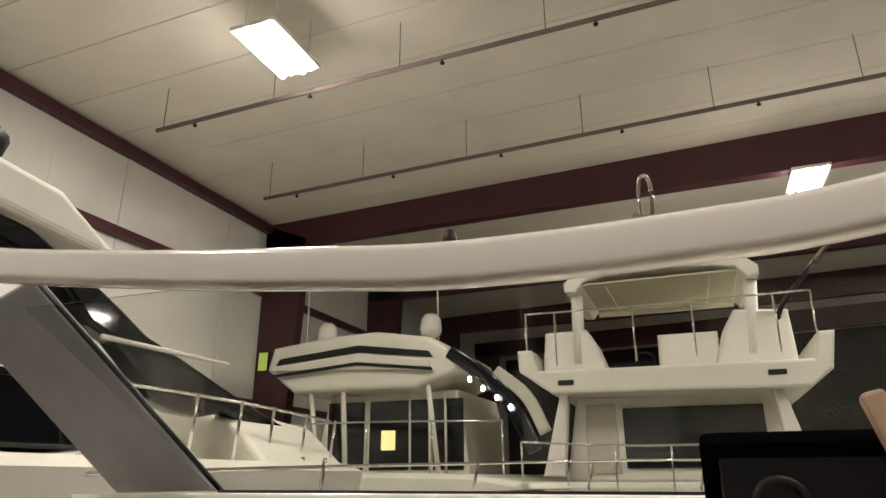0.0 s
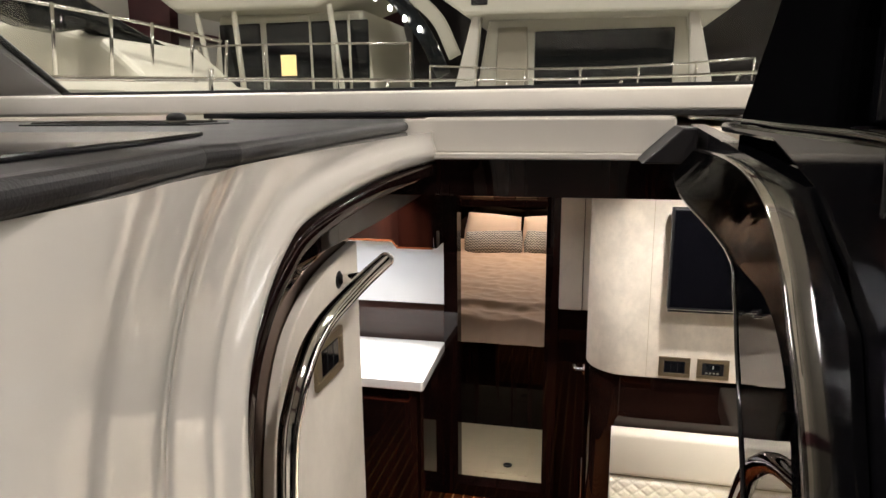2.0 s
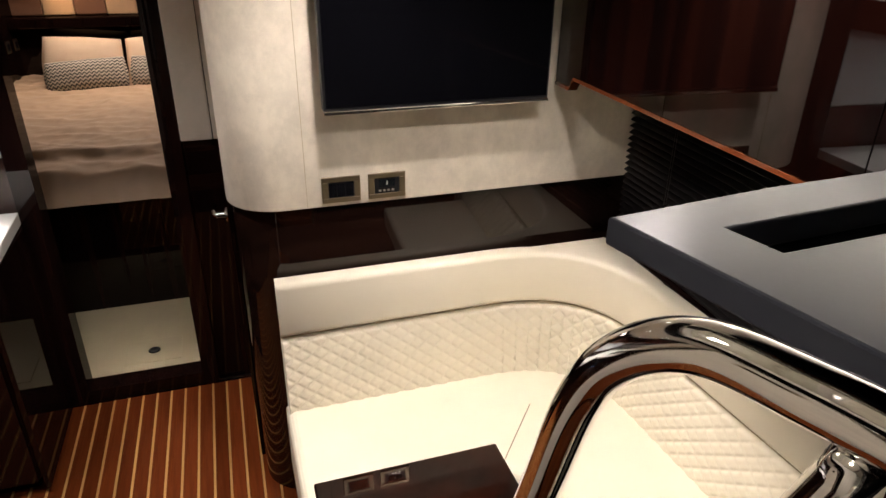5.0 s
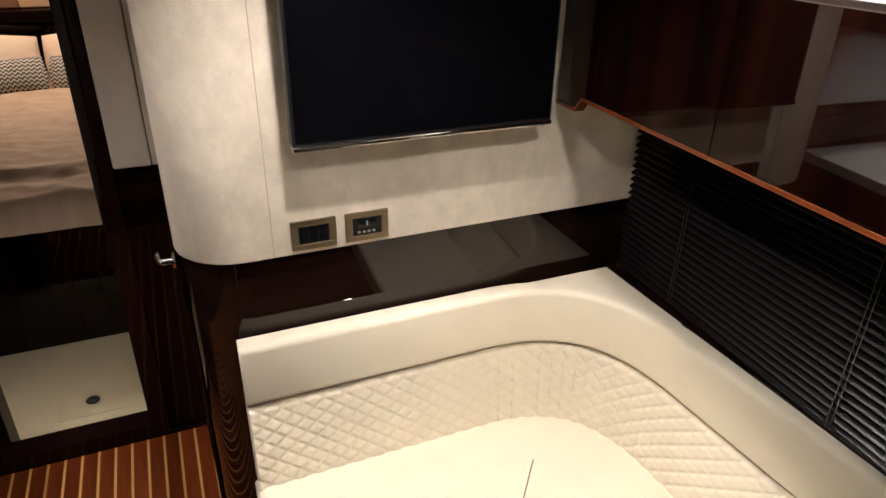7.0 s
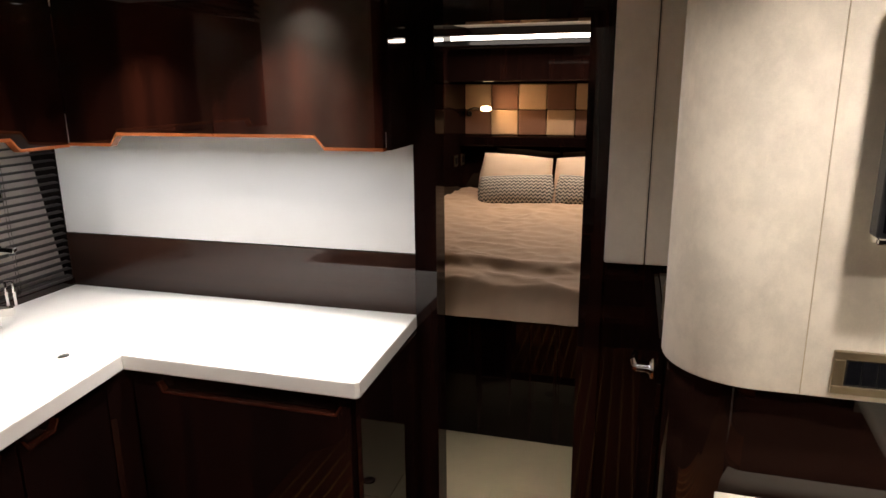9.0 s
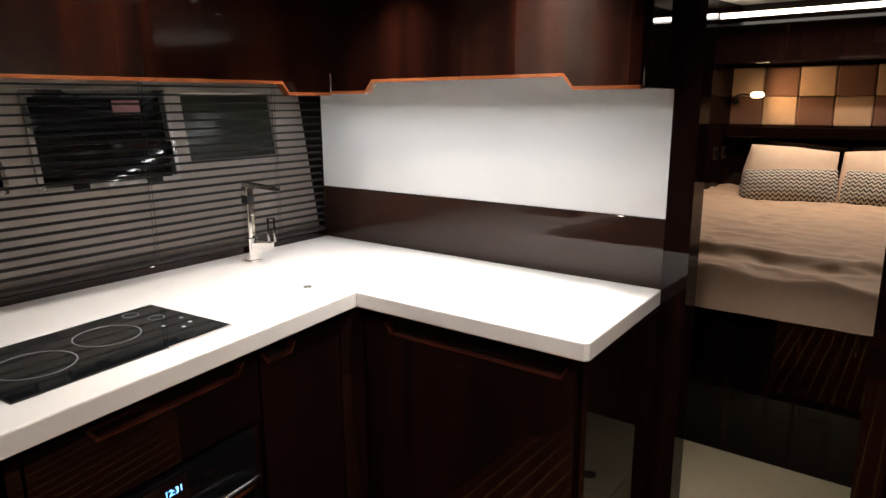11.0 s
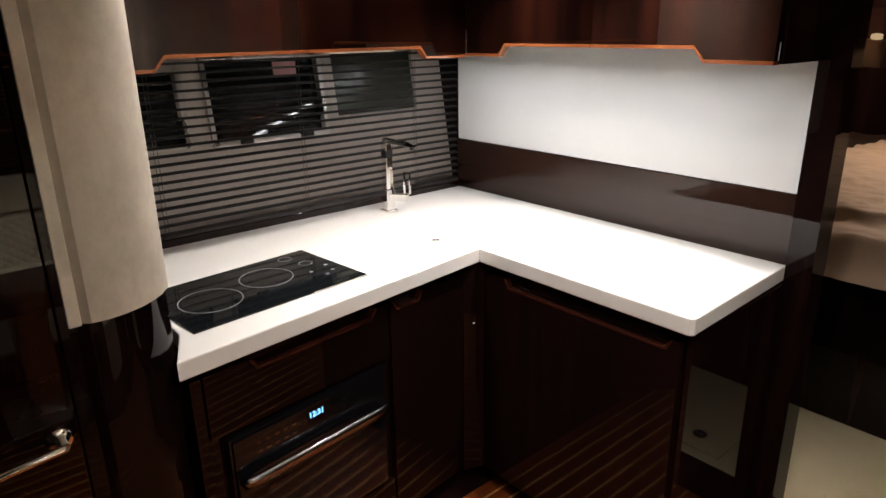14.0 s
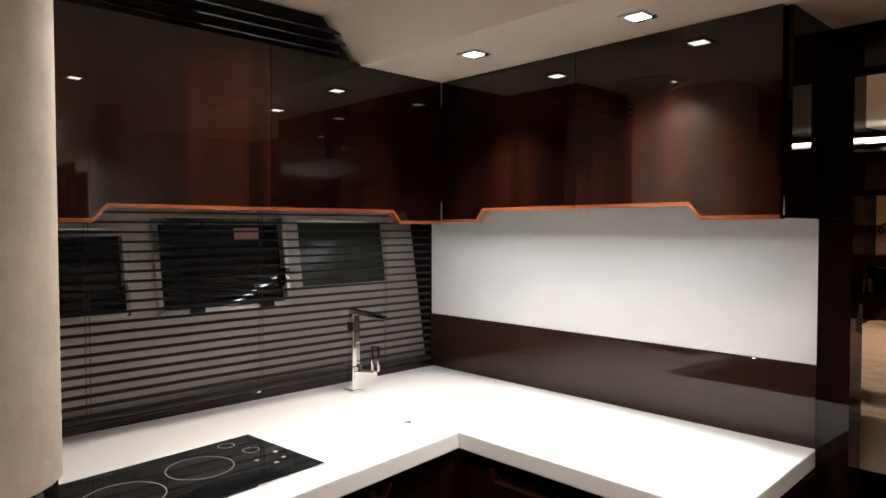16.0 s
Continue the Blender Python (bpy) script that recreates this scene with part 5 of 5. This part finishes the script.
setting("trim_eave", box(WALL_X, WALL_X + 0.25, -22, 17, 9.62, 9.86), RED, "oxide-red eave beam", "beam")
setting("trim_girt", box(WALL_X, WALL_X + 0.22, -22, 40, 7.62, 7.82), RED, "oxide-red wall girt", "beam")
setting("trim_girt", box(WALL_X, WALL_X + 0.22, -22, 40, 4.3, 4.5), RED, "oxide-red wall girt", "beam")
for y in (17.0, 24.0, 31.0, 38.0, -6.0):
    fr = thing("portal_frame", "oxide-red steel portal frame of the hall", "portal frame", "hall portal frames")
    part("column", prism([(WALL_X + 0.02, -2.5), (WALL_X + 0.8, -2.5), (WALL_X + 1.45, 9.3), (WALL_X + 0.02, 9.9)], y, y + 0.35, "y"), RED, fr)
    part("rafter", prism([(WALL_X + 0.02, 9.1), (6, 9.33), (32, 10.2), (32, 11.15), (6, 10.45), (WALL_X + 0.02, 9.9)], y, y + 0.35, "y"), RED, fr)
for y, z, x0 in ((9.75, 9.02, -8.5), (13.4, 9.0, -8.5), (5.6, 9.1, -10.8)):
    p = thing("sprinkler_pipe", "thin dusty brown sprinkler pipe under the hall roof", "pipe", "sprinkler pipes")
    part("pipe", tube([(x0, y, z), (30, y, z + 1.1)], 0.045, 1, 10, raw=True), PIPE, p)
    for k in range(12):
        x = x0 + 0.15 + 2.6 * k
        part("hanger", tube([(x, y, z + 1.1 * (x - x0) / (30 - x0)), (x, y, 9.91 + 1.3 * (x + 11) / 43)], 0.007, 1, 6, raw=True), SATIN, p)
        part("sprinkler", lathe([(0.03, -0.13), (0.05, -0.10), (0.02, -0.08), (0.02, 0)], (x + 0.8, y, z + 1.1 * (x + 0.8 - x0) / (30 - x0)), 8), SATIN, p)
lamp = thing("high_bay_lamp", "bright fluorescent high-bay lamp under the hall roof", "hall lamp", "hall lamps")
bm = bmesh.new()
add_box(bm, -0.42, 0.42, -0.72, 0.72, 0.02, 0.10, 0.01)
for sx, sy in ((-0.3, -0.5), (0.3, -0.5), (-0.3, 0.5), (0.3, 0.5)):
    add_box(bm, sx - 0.012, sx + 0.012, sy - 0.012, sy + 0.012, 0.10, 1.45)
part("housing", bm, PANEL, lamp)
for k in range(4):
    part("tube", tube([(-0.3 + 0.2 * k, -0.66 - 0.05 * (k % 2), 0), (-0.3 + 0.2 * k, 0.66 - 0.05 * (k % 2), 0)], 0.06, 1, 8, raw=True), TUBE, lamp)
lamp.location = (-4.9, 8.6, 9.2)
for x, y in HALL_LAMPS[1:]:
    copy_thing(lamp, pose(x, y, 9.2))
sign = thing("exit_sign", "small green lit exit sign on the red column", "exit sign")
part("case", box(-10.85, -10.5, 16.93, 17.0, 5.3, 5.9, 0.01), SATIN, sign)
part("face", box(-10.82, -10.53, 16.915, 16.93, 5.34, 5.86), EXIT, sign)


def rail_run(parent, pts, posts, h, r=0.02, lean=0.02):
    part("guard_rail", tube([(x, y, z + h) for x, y, z in pts], r, 6, 8), CHROME, parent)
    path = smooth_path(pts, posts)
    for q in path[::2]:
        part("stanchion", tube([tuple(q), (q.x + lean, q.y - 0.1, q.z + h)], r, 1, 8, raw=True), CHROME, parent)


# motor yacht with a hard top
Y = 15.0
sport = thing("motor_yacht", "cream motor yacht with a hard top, domes and bow rail", "motor yacht")
part("hull", prism([(-10.5, 2.4), (-8.9, 2.55), (-3.2, 2.45), (-2.2, 2.3), (-3.4, -1.8), (-8.4, -1.8)], Y - 1.5, Y + 7, "y", r=0.1), GEL_OLD, sport)
part("deck_house", prism([(-8.0, 2.4), (-3.9, 2.4), (-4.2, 4.35), (-7.6, 4.35)], Y + 0.6, Y + 4, "y", r=0.08), GEL_OLD, sport)
for a, b in ((-6.45, -4.05), (-7.6, -6.6)):
    part("window", box(a, b, Y + 0.55, Y + 0.62, 2.55, 4.15, 0.03), DARKGLASS, sport)
top = part("hard_top", prism([(-9.0, 4.95), (-8.85, 5.5), (-7.3, 5.68), (-6.0, 5.72), (-4.6, 5.5), (-4.1, 5.2), (-3.9, 4.7), (-5.0, 4.32), (-8.2, 4.35)], Y - 0.2, Y + 3.2, "y", r=0.12, seg=3), GEL_OLD, sport)
part("top_groove", prism([(-8.7, 5.05), (-8.6, 5.2), (-6.4, 5.4), (-4.6, 5.15), (-4.5, 5.0), (-6.4, 5.22)], Y - 0.24, Y - 0.15, "y"), SATIN, top)
part("top_groove", prism([(-8.75, 4.72), (-8.7, 4.80), (-6.4, 4.98), (-4.5, 4.76), (-4.45, 4.68), (-6.4, 4.90)], Y - 0.35, Y - 0.3, "y"), SATIN, top)
part("top_visor", prism([(-8.7, 4.9), (-8.6, 5.0), (-6.4, 5.2), (-4.6, 4.95), (-4.5, 4.72)], Y - 0.32, Y - 0.16, "y", r=0.03), GEL_OLD, top)
for x in (-8.0, -5.03):
    part("radar_dome", lathe([(0.02, 0.62), (0.16, 0.58), (0.26, 0.44), (0.28, 0.2), (0.24, 0.05), (0.14, 0.0), (0.10, -0.12)][::-1], (x, Y + 1.0, 5.72), 20), GEL, sport)
part("antenna_stub", box(-7.5, -7.1, Y + 1, Y + 1.1, 5.65, 5.95, 0.02), GEL, sport)
for x in (-8.75, -4.9):
    part("antenna", tube([(x, Y + 1.2, 5.4), (x - 0.05, Y + 1.2, 8.2)], 0.02, 1, 6, raw=True), GEL, sport)
for x0, x1 in ((-7.8, -7.4), (-6.9, -6.7), (-4.7, -4.4)):
    part("strut", tube([(x0, Y, 4.4), (x1, Y - 0.1, 2.4)], 0.06, 1, 10, raw=True), GEL_OLD, sport)
part("arch", sweep(smooth_path([(-4.1, Y - 0.2, 5.1), (-3.2, Y - 0.25, 4.45), (-2.6, Y - 0.25, 3.7), (-2.2, Y - 0.25, 2.9)], 6), round_rect(-0.05, 0.05, -0.16, 0.16, 0.04)), DARKGLASS, sport)
part("arch", sweep(smooth_path([(-3.2, Y + 0.4, 4.7), (-2.5, Y + 0.4, 4.1), (-2.1, Y + 0.4, 3.3)], 6), round_rect(-0.05, 0.05, -0.14, 0.14, 0.04)), GEL_OLD, sport)
for k in range(4):
    part("arch_lamp", lathe([(0.02, -0.06), (0.045, -0.03), (0.045, 0.03), (0.02, 0.06)], (-3.55 + 0.3 * k, Y - 0.42, 4.42 - 0.21 * k), 10), TUBE, sport)
for x in (-5.35, -4.85, -4.45):
    part("window_bar", tube([(x, Y + 0.5, 2.45), (x - 0.02, Y + 0.5, 4.25)], 0.03, 1, 8, raw=True), GEL_OLD, sport)
# yellow fabric behind the window, given a glow to show up; no lamp
part("yellow_fabric", box(-6.1, -5.75, Y + 0.50, Y + 0.54, 3.0, 3.45), glow("glowing_yellow_fabric", (0.9, 0.7, 0.3), 0.9), sport)
rail_run(sport, [(-10.2, Y - 1.2, 2.5), (-8.2, Y - 1.35, 2.5), (-5.5, Y - 1.4, 2.5), (-2.6, Y - 1.3, 2.45)], 4, 1.0)

# flybridge yacht
fly = thing("flybridge_yacht", "white flybridge yacht with covered seats under a bimini", "flybridge yacht")
part("hull", prism([(-2.6, 2.3), (3.9, 2.3), (3.0, -1.8), (-1.8, -1.8)], Y - 1.0, Y + 9, "y", r=0.1), GEL_OLD, fly)
part("deck_house", prism([(-1.7, 2.3), (2.75, 2.3), (2.45, 4.0), (-1.4, 4.0)], Y + 0.4, Y + 5, "y", r=0.05), GEL_OLD, fly)
part("windscreen", box(-0.45, 2.25, Y + 0.33, Y + 0.42, 2.55, 3.75, 0.03), DARKGLASS, fly)
for x0, x1 in ((-1.55, -1.85), (2.5, 2.75)):
    part("support", prism([(x0 - 0.08, 4.05), (x0 + 0.08, 4.05), (x1 + 0.22, 2.4), (x1 - 0.22, 2.4)], Y - 0.2, Y + 0.1, "y", r=0.03), GEL, fly)
part("door_panel", prism([(-1.25, 2.45), (-0.55, 2.45), (-0.6, 3.85), (-1.2, 3.85)], Y + 0.34, Y + 0.41, "y", r=0.02), plain("beige_panel", (0.42, 0.38, 0.31), 0.6), fly)
part("fly_deck", prism([(-2.45, 4.95), (-2.42, 4.5), (-1.75, 4.02), (3.05, 3.93), (3.45, 4.25), (3.58, 4.95), (3.3, 4.95), (3.15, 4.45), (-2.0, 4.5), (-2.15, 4.95)], Y - 0.5, Y + 4, "y", r=0.06), GEL_OLD, fly)
for x in (-1.44, 2.51):
    part("deck_vent", box(x - 0.16, x + 0.16, Y - 0.53, Y - 0.49, 4.18, 4.28, 0.01), SATIN, fly)
COVER = plain("white_seat_cover", (0.76, 0.74, 0.66), 0.75, vary=0.06, scale=3, relief=0.2)
part("seat_cover", prism([(-2.05, 4.5), (-0.65, 4.5), (-0.85, 5.1), (-1.05, 5.45), (-1.95, 5.42)], Y + 0.1, Y + 1.1, "y", r=0.09, seg=3), COVER, fly)
part("seat_cover", prism([(1.45, 4.45), (3.0, 4.45), (2.95, 5.55), (1.95, 5.62), (1.7, 5.2)], Y + 0.1, Y + 1.2, "y", r=0.09, seg=3), COVER, fly)
part("console_cover", prism([(0.4, 4.45), (1.6, 4.45), (1.6, 5.22), (0.42, 5.22)], Y + 0.2, Y + 1.2, "y", r=0.06, seg=3), COVER, fly)
part("helm_wheel", turned(ring_mesh(0, 0, 0.18, 0.04, 0.0, 0.04, 24), pose(0.1, Y + 0.6, 4.75, 70)), SATIN, fly)
part("bimini", prism([(-1.40, 6.22), (-1.42, 6.42), (-1.15, 6.66), (-0.6, 6.82), (0.5, 6.90), (1.7, 6.82), (2.25, 6.66), (2.52, 6.42), (2.50, 6.22), (2.28, 6.2), (2.1, 6.42), (1.6, 6.52), (0.5, 6.56), (-0.5, 6.52), (-1.0, 6.42), (-1.18, 6.2)], Y - 0.2, Y + 2.7, "y", r=0.05, seg=3), COVER, fly)
under = part("bimini_shade", box(-1.02, 2.12, Y - 0.1, Y + 2.65, 6.36, 6.41, 0.01), plain("tan_underside", (0.50, 0.46, 0.34), 0.8), fly, "tan lining under the white top")
for x in (-0.55, 1.6):
    part("lining_seam", tube([(x, Y + 0.05, 6.355), (x + 0.1 * (x < 0) - 0.05, Y + 2.5, 6.355)], 0.015, 1, 6, raw=True), COVER, under)
part("lining_rim", box(-1.05, 2.15, Y + 2.62, Y + 2.72, 6.25, 6.42, 0.02), COVER, under)
for x in (-1.1, 0.35, 0.5, 0.62, 1.75):
    part("roof_fitting", lathe([(0.05, 0.0), (0.04, 0.16), (0.015, 0.3)], (x, Y + 0.3, 6.80), 10), GEL, fly)
part("roof_scanner", box(1.1, 2.0, Y + 0.4, Y + 0.55, 6.95, 7.06, 0.03), GEL, fly)
rigger = part("outrigger", tube([(2.75, Y + 0.3, 5.2), (2.83, Y, 5.58), (3.55, Y, 6.42)], 0.05, 3, 10), SATIN, fly)
part("outrigger_tip", tube([(3.55, Y, 6.42), (4.16, Y, 7.17), (4.6, Y, 7.7)], 0.062, 3, 10), BRASS, rigger, "bronze outer pole")
for x0, x1 in ((-1.2, -1.25), (2.35, 2.2)):
    part("bimini_post", tube([(x0, Y + 0.2, 6.2), (x1, Y + 0.2, 4.7)], 0.13, 1, 12, raw=True), COVER, fly)
for x in (-2.25, -1.62, 0.0, 1.15, 2.65, 3.3):
    part("fly_stanchion", tube([(x, Y - 0.4, 4.6), (x, Y - 0.42, 5.75)], 0.022, 1, 8, raw=True), CHROME, fly)
part("fly_rail", tube([(-2.25, Y - 0.42, 5.75), (-1.0, Y - 0.5, 5.72), (1.0, Y - 0.5, 5.72), (3.3, Y - 0.42, 5.75)], 0.022, 4, 8), CHROME, fly)
part("mast", tube([(0.45, Y + 1.2, 6.8), (0.5, Y + 1.2, 7.7)], 0.05, 1, 8, raw=True), CHROME, fly)
part("mast_light", box(0.2, 0.75, Y + 1.1, Y + 1.25, 7.0, 7.12, 0.02), GEL, fly)
rail_run(fly, [(-2.3, Y - 1.0, 2.3), (-0.5, Y - 1.1, 2.2), (1.5, Y - 1.1, 2.2), (3.4, Y - 1.0, 2.3)], 4, 0.75)

# white boat close on the port side, dark canvas and rails
near = thing("cruiser", "cream cruiser with a dark windscreen, black canvas and bow rail", "cruiser")
part("hull", prism([(-9.2, 2.3), (-8.6, 2.75), (-4.75, 2.62), (-4.45, 2.5), (-5.4, -1.8), (-8.0, -1.8)], 4.5, 11.5, "y", r=0.1), GEL_OLD, near)
part("fore_deck", prism([(-8.6, 2.7), (-7.4, 3.35), (-6.6, 3.5), (-5.4, 3.2), (-4.6, 2.5)], 9.0, 11.2, "y", r=0.1, seg=3), GEL_OLD, near)
part("windscreen", prism([(4.5, 3.75), (6.9, 3.3), (7.3, 2.7), (4.5, 2.7)], -8.2, -5.55, "x", r=0.05), DARKGLASS, near)
part("canvas", prism([(4.6, 5.15), (5.3, 4.98), (6.1, 4.66), (6.7, 4.38), (7.2, 4.12), (7.9, 3.92), (8.56, 3.72), (9.3, 3.5), (9.8, 3.36), (11.0, 3.06), (11.0, 2.96), (9.6, 3.14), (8.9, 3.3), (8.4, 3.2), (7.9, 3.22), (7.4, 3.34), (7.05, 3.7), (6.7, 3.95), (6.3, 4.08), (5.9, 4.4), (5.3, 4.62), (4.6, 4.8)], -5.72, -5.4, "x", r=0.07, seg=3), DARKGLASS, near)
part("roof", prism([(3.5, 5.6), (5.5, 5.4), (6.3, 4.95), (6.2, 4.85), (3.5, 5.1)], -8.2, -5.2, "x", r=0.08, seg=3), GEL_OLD, near)
part("radar_scanner", lathe([(0.1, 0), (0.55, 0.1), (0.6, 0.3), (0.4, 0.5), (0.1, 0.55)], (-6.6, 5.0, 5.9), 18), SATIN, near)
for x0 in (-5.2, -4.9):
    part("cleat", box(x0 - 0.02, x0 + 0.12, 10.0, 10.1, 2.6, 2.7, 0.01), STEEL, near)
rail_run(near, [(-5.3, 5.0, 2.6), (-5.27, 8.0, 2.6), (-5.1, 9.5, 2.55), (-4.9, 11.0, 2.45)], 4, 0.86, 0.024, 0.16)
part("canvas_pole", tube([(-5.3, 6.4, 3.95), (-5.25, 8.6, 3.95)], 0.03, 1, 8, raw=True), GEL_OLD, near)

# own foredeck rail
own = thing("bow_rail", "polished bow rail of the boat's own foredeck", "bow rail")
part("guard_rail", tube([(-1.9, 3.4, 2.42), (-1.6, 5.5, 2.48), (-0.6, 8.2, 2.55), (0.4, 9.2, 2.58), (1.4, 8.2, 2.55), (2.4, 5.5, 2.48), (2.7, 3.4, 2.42)], 0.015, 8, 10), CHROME, own)
for x, y in ((-1.62, 5.3), (-1.05, 7.2), (-0.2, 8.8), (1.0, 8.8), (1.85, 7.2), (2.42, 5.3)):
    part("stanchion", tube([(x - 0.10, y + 0.05, 2.02), (x + 0.05, y - 0.1, 2.53)], 0.016, 1, 8, raw=True), CHROME, own)
setting("deck", prism([(-1.75, 3.42), (-1.5, 5.6), (-0.6, 8.3), (0.4, 9.3), (1.4, 8.3), (2.3, 5.6), (2.55, 3.42)], 2.0 + 0.27, 2.0 + 0.275), GEL, "white foredeck of the boat", "deck")
hull = setting("hull_side", prism([(-1.82, -2.5), (-1.82, 3.4), (-1.55, 5.6), (-0.65, 8.4), (0.4, 9.4), (1.45, 8.4), (2.35, 5.6), (2.6, 3.4), (2.6, -2.5)], -1.5, -0.1), GEL, "white hull below the cabin", "hull")

# ---- the planks of the cabin sole ----
PITCH = 0.062
teak_me = holly_me = None
for k in range(27):
    x = -0.76 + PITCH * k
    for kind, a, b in (("teak_plank", 0.0, PITCH - 0.0105), ("holly_strip", PITCH - 0.010, PITCH - 0.0005)):
        me = teak_me if kind == "teak_plank" else holly_me
        if me is None:
            ob = link(kind, box(a, b, 1.95, FWD - 0.03, -0.0065, 0.0, 0.0006, 1), TEAK if kind == "teak_plank" else HOLLY)
            if kind == "teak_plank":
                teak_me = ob.data
            else:
                holly_me = ob.data
        else:
            ob = new(kind, me)
        ob.parent = floor
        ob.location = (x, 0, 0)
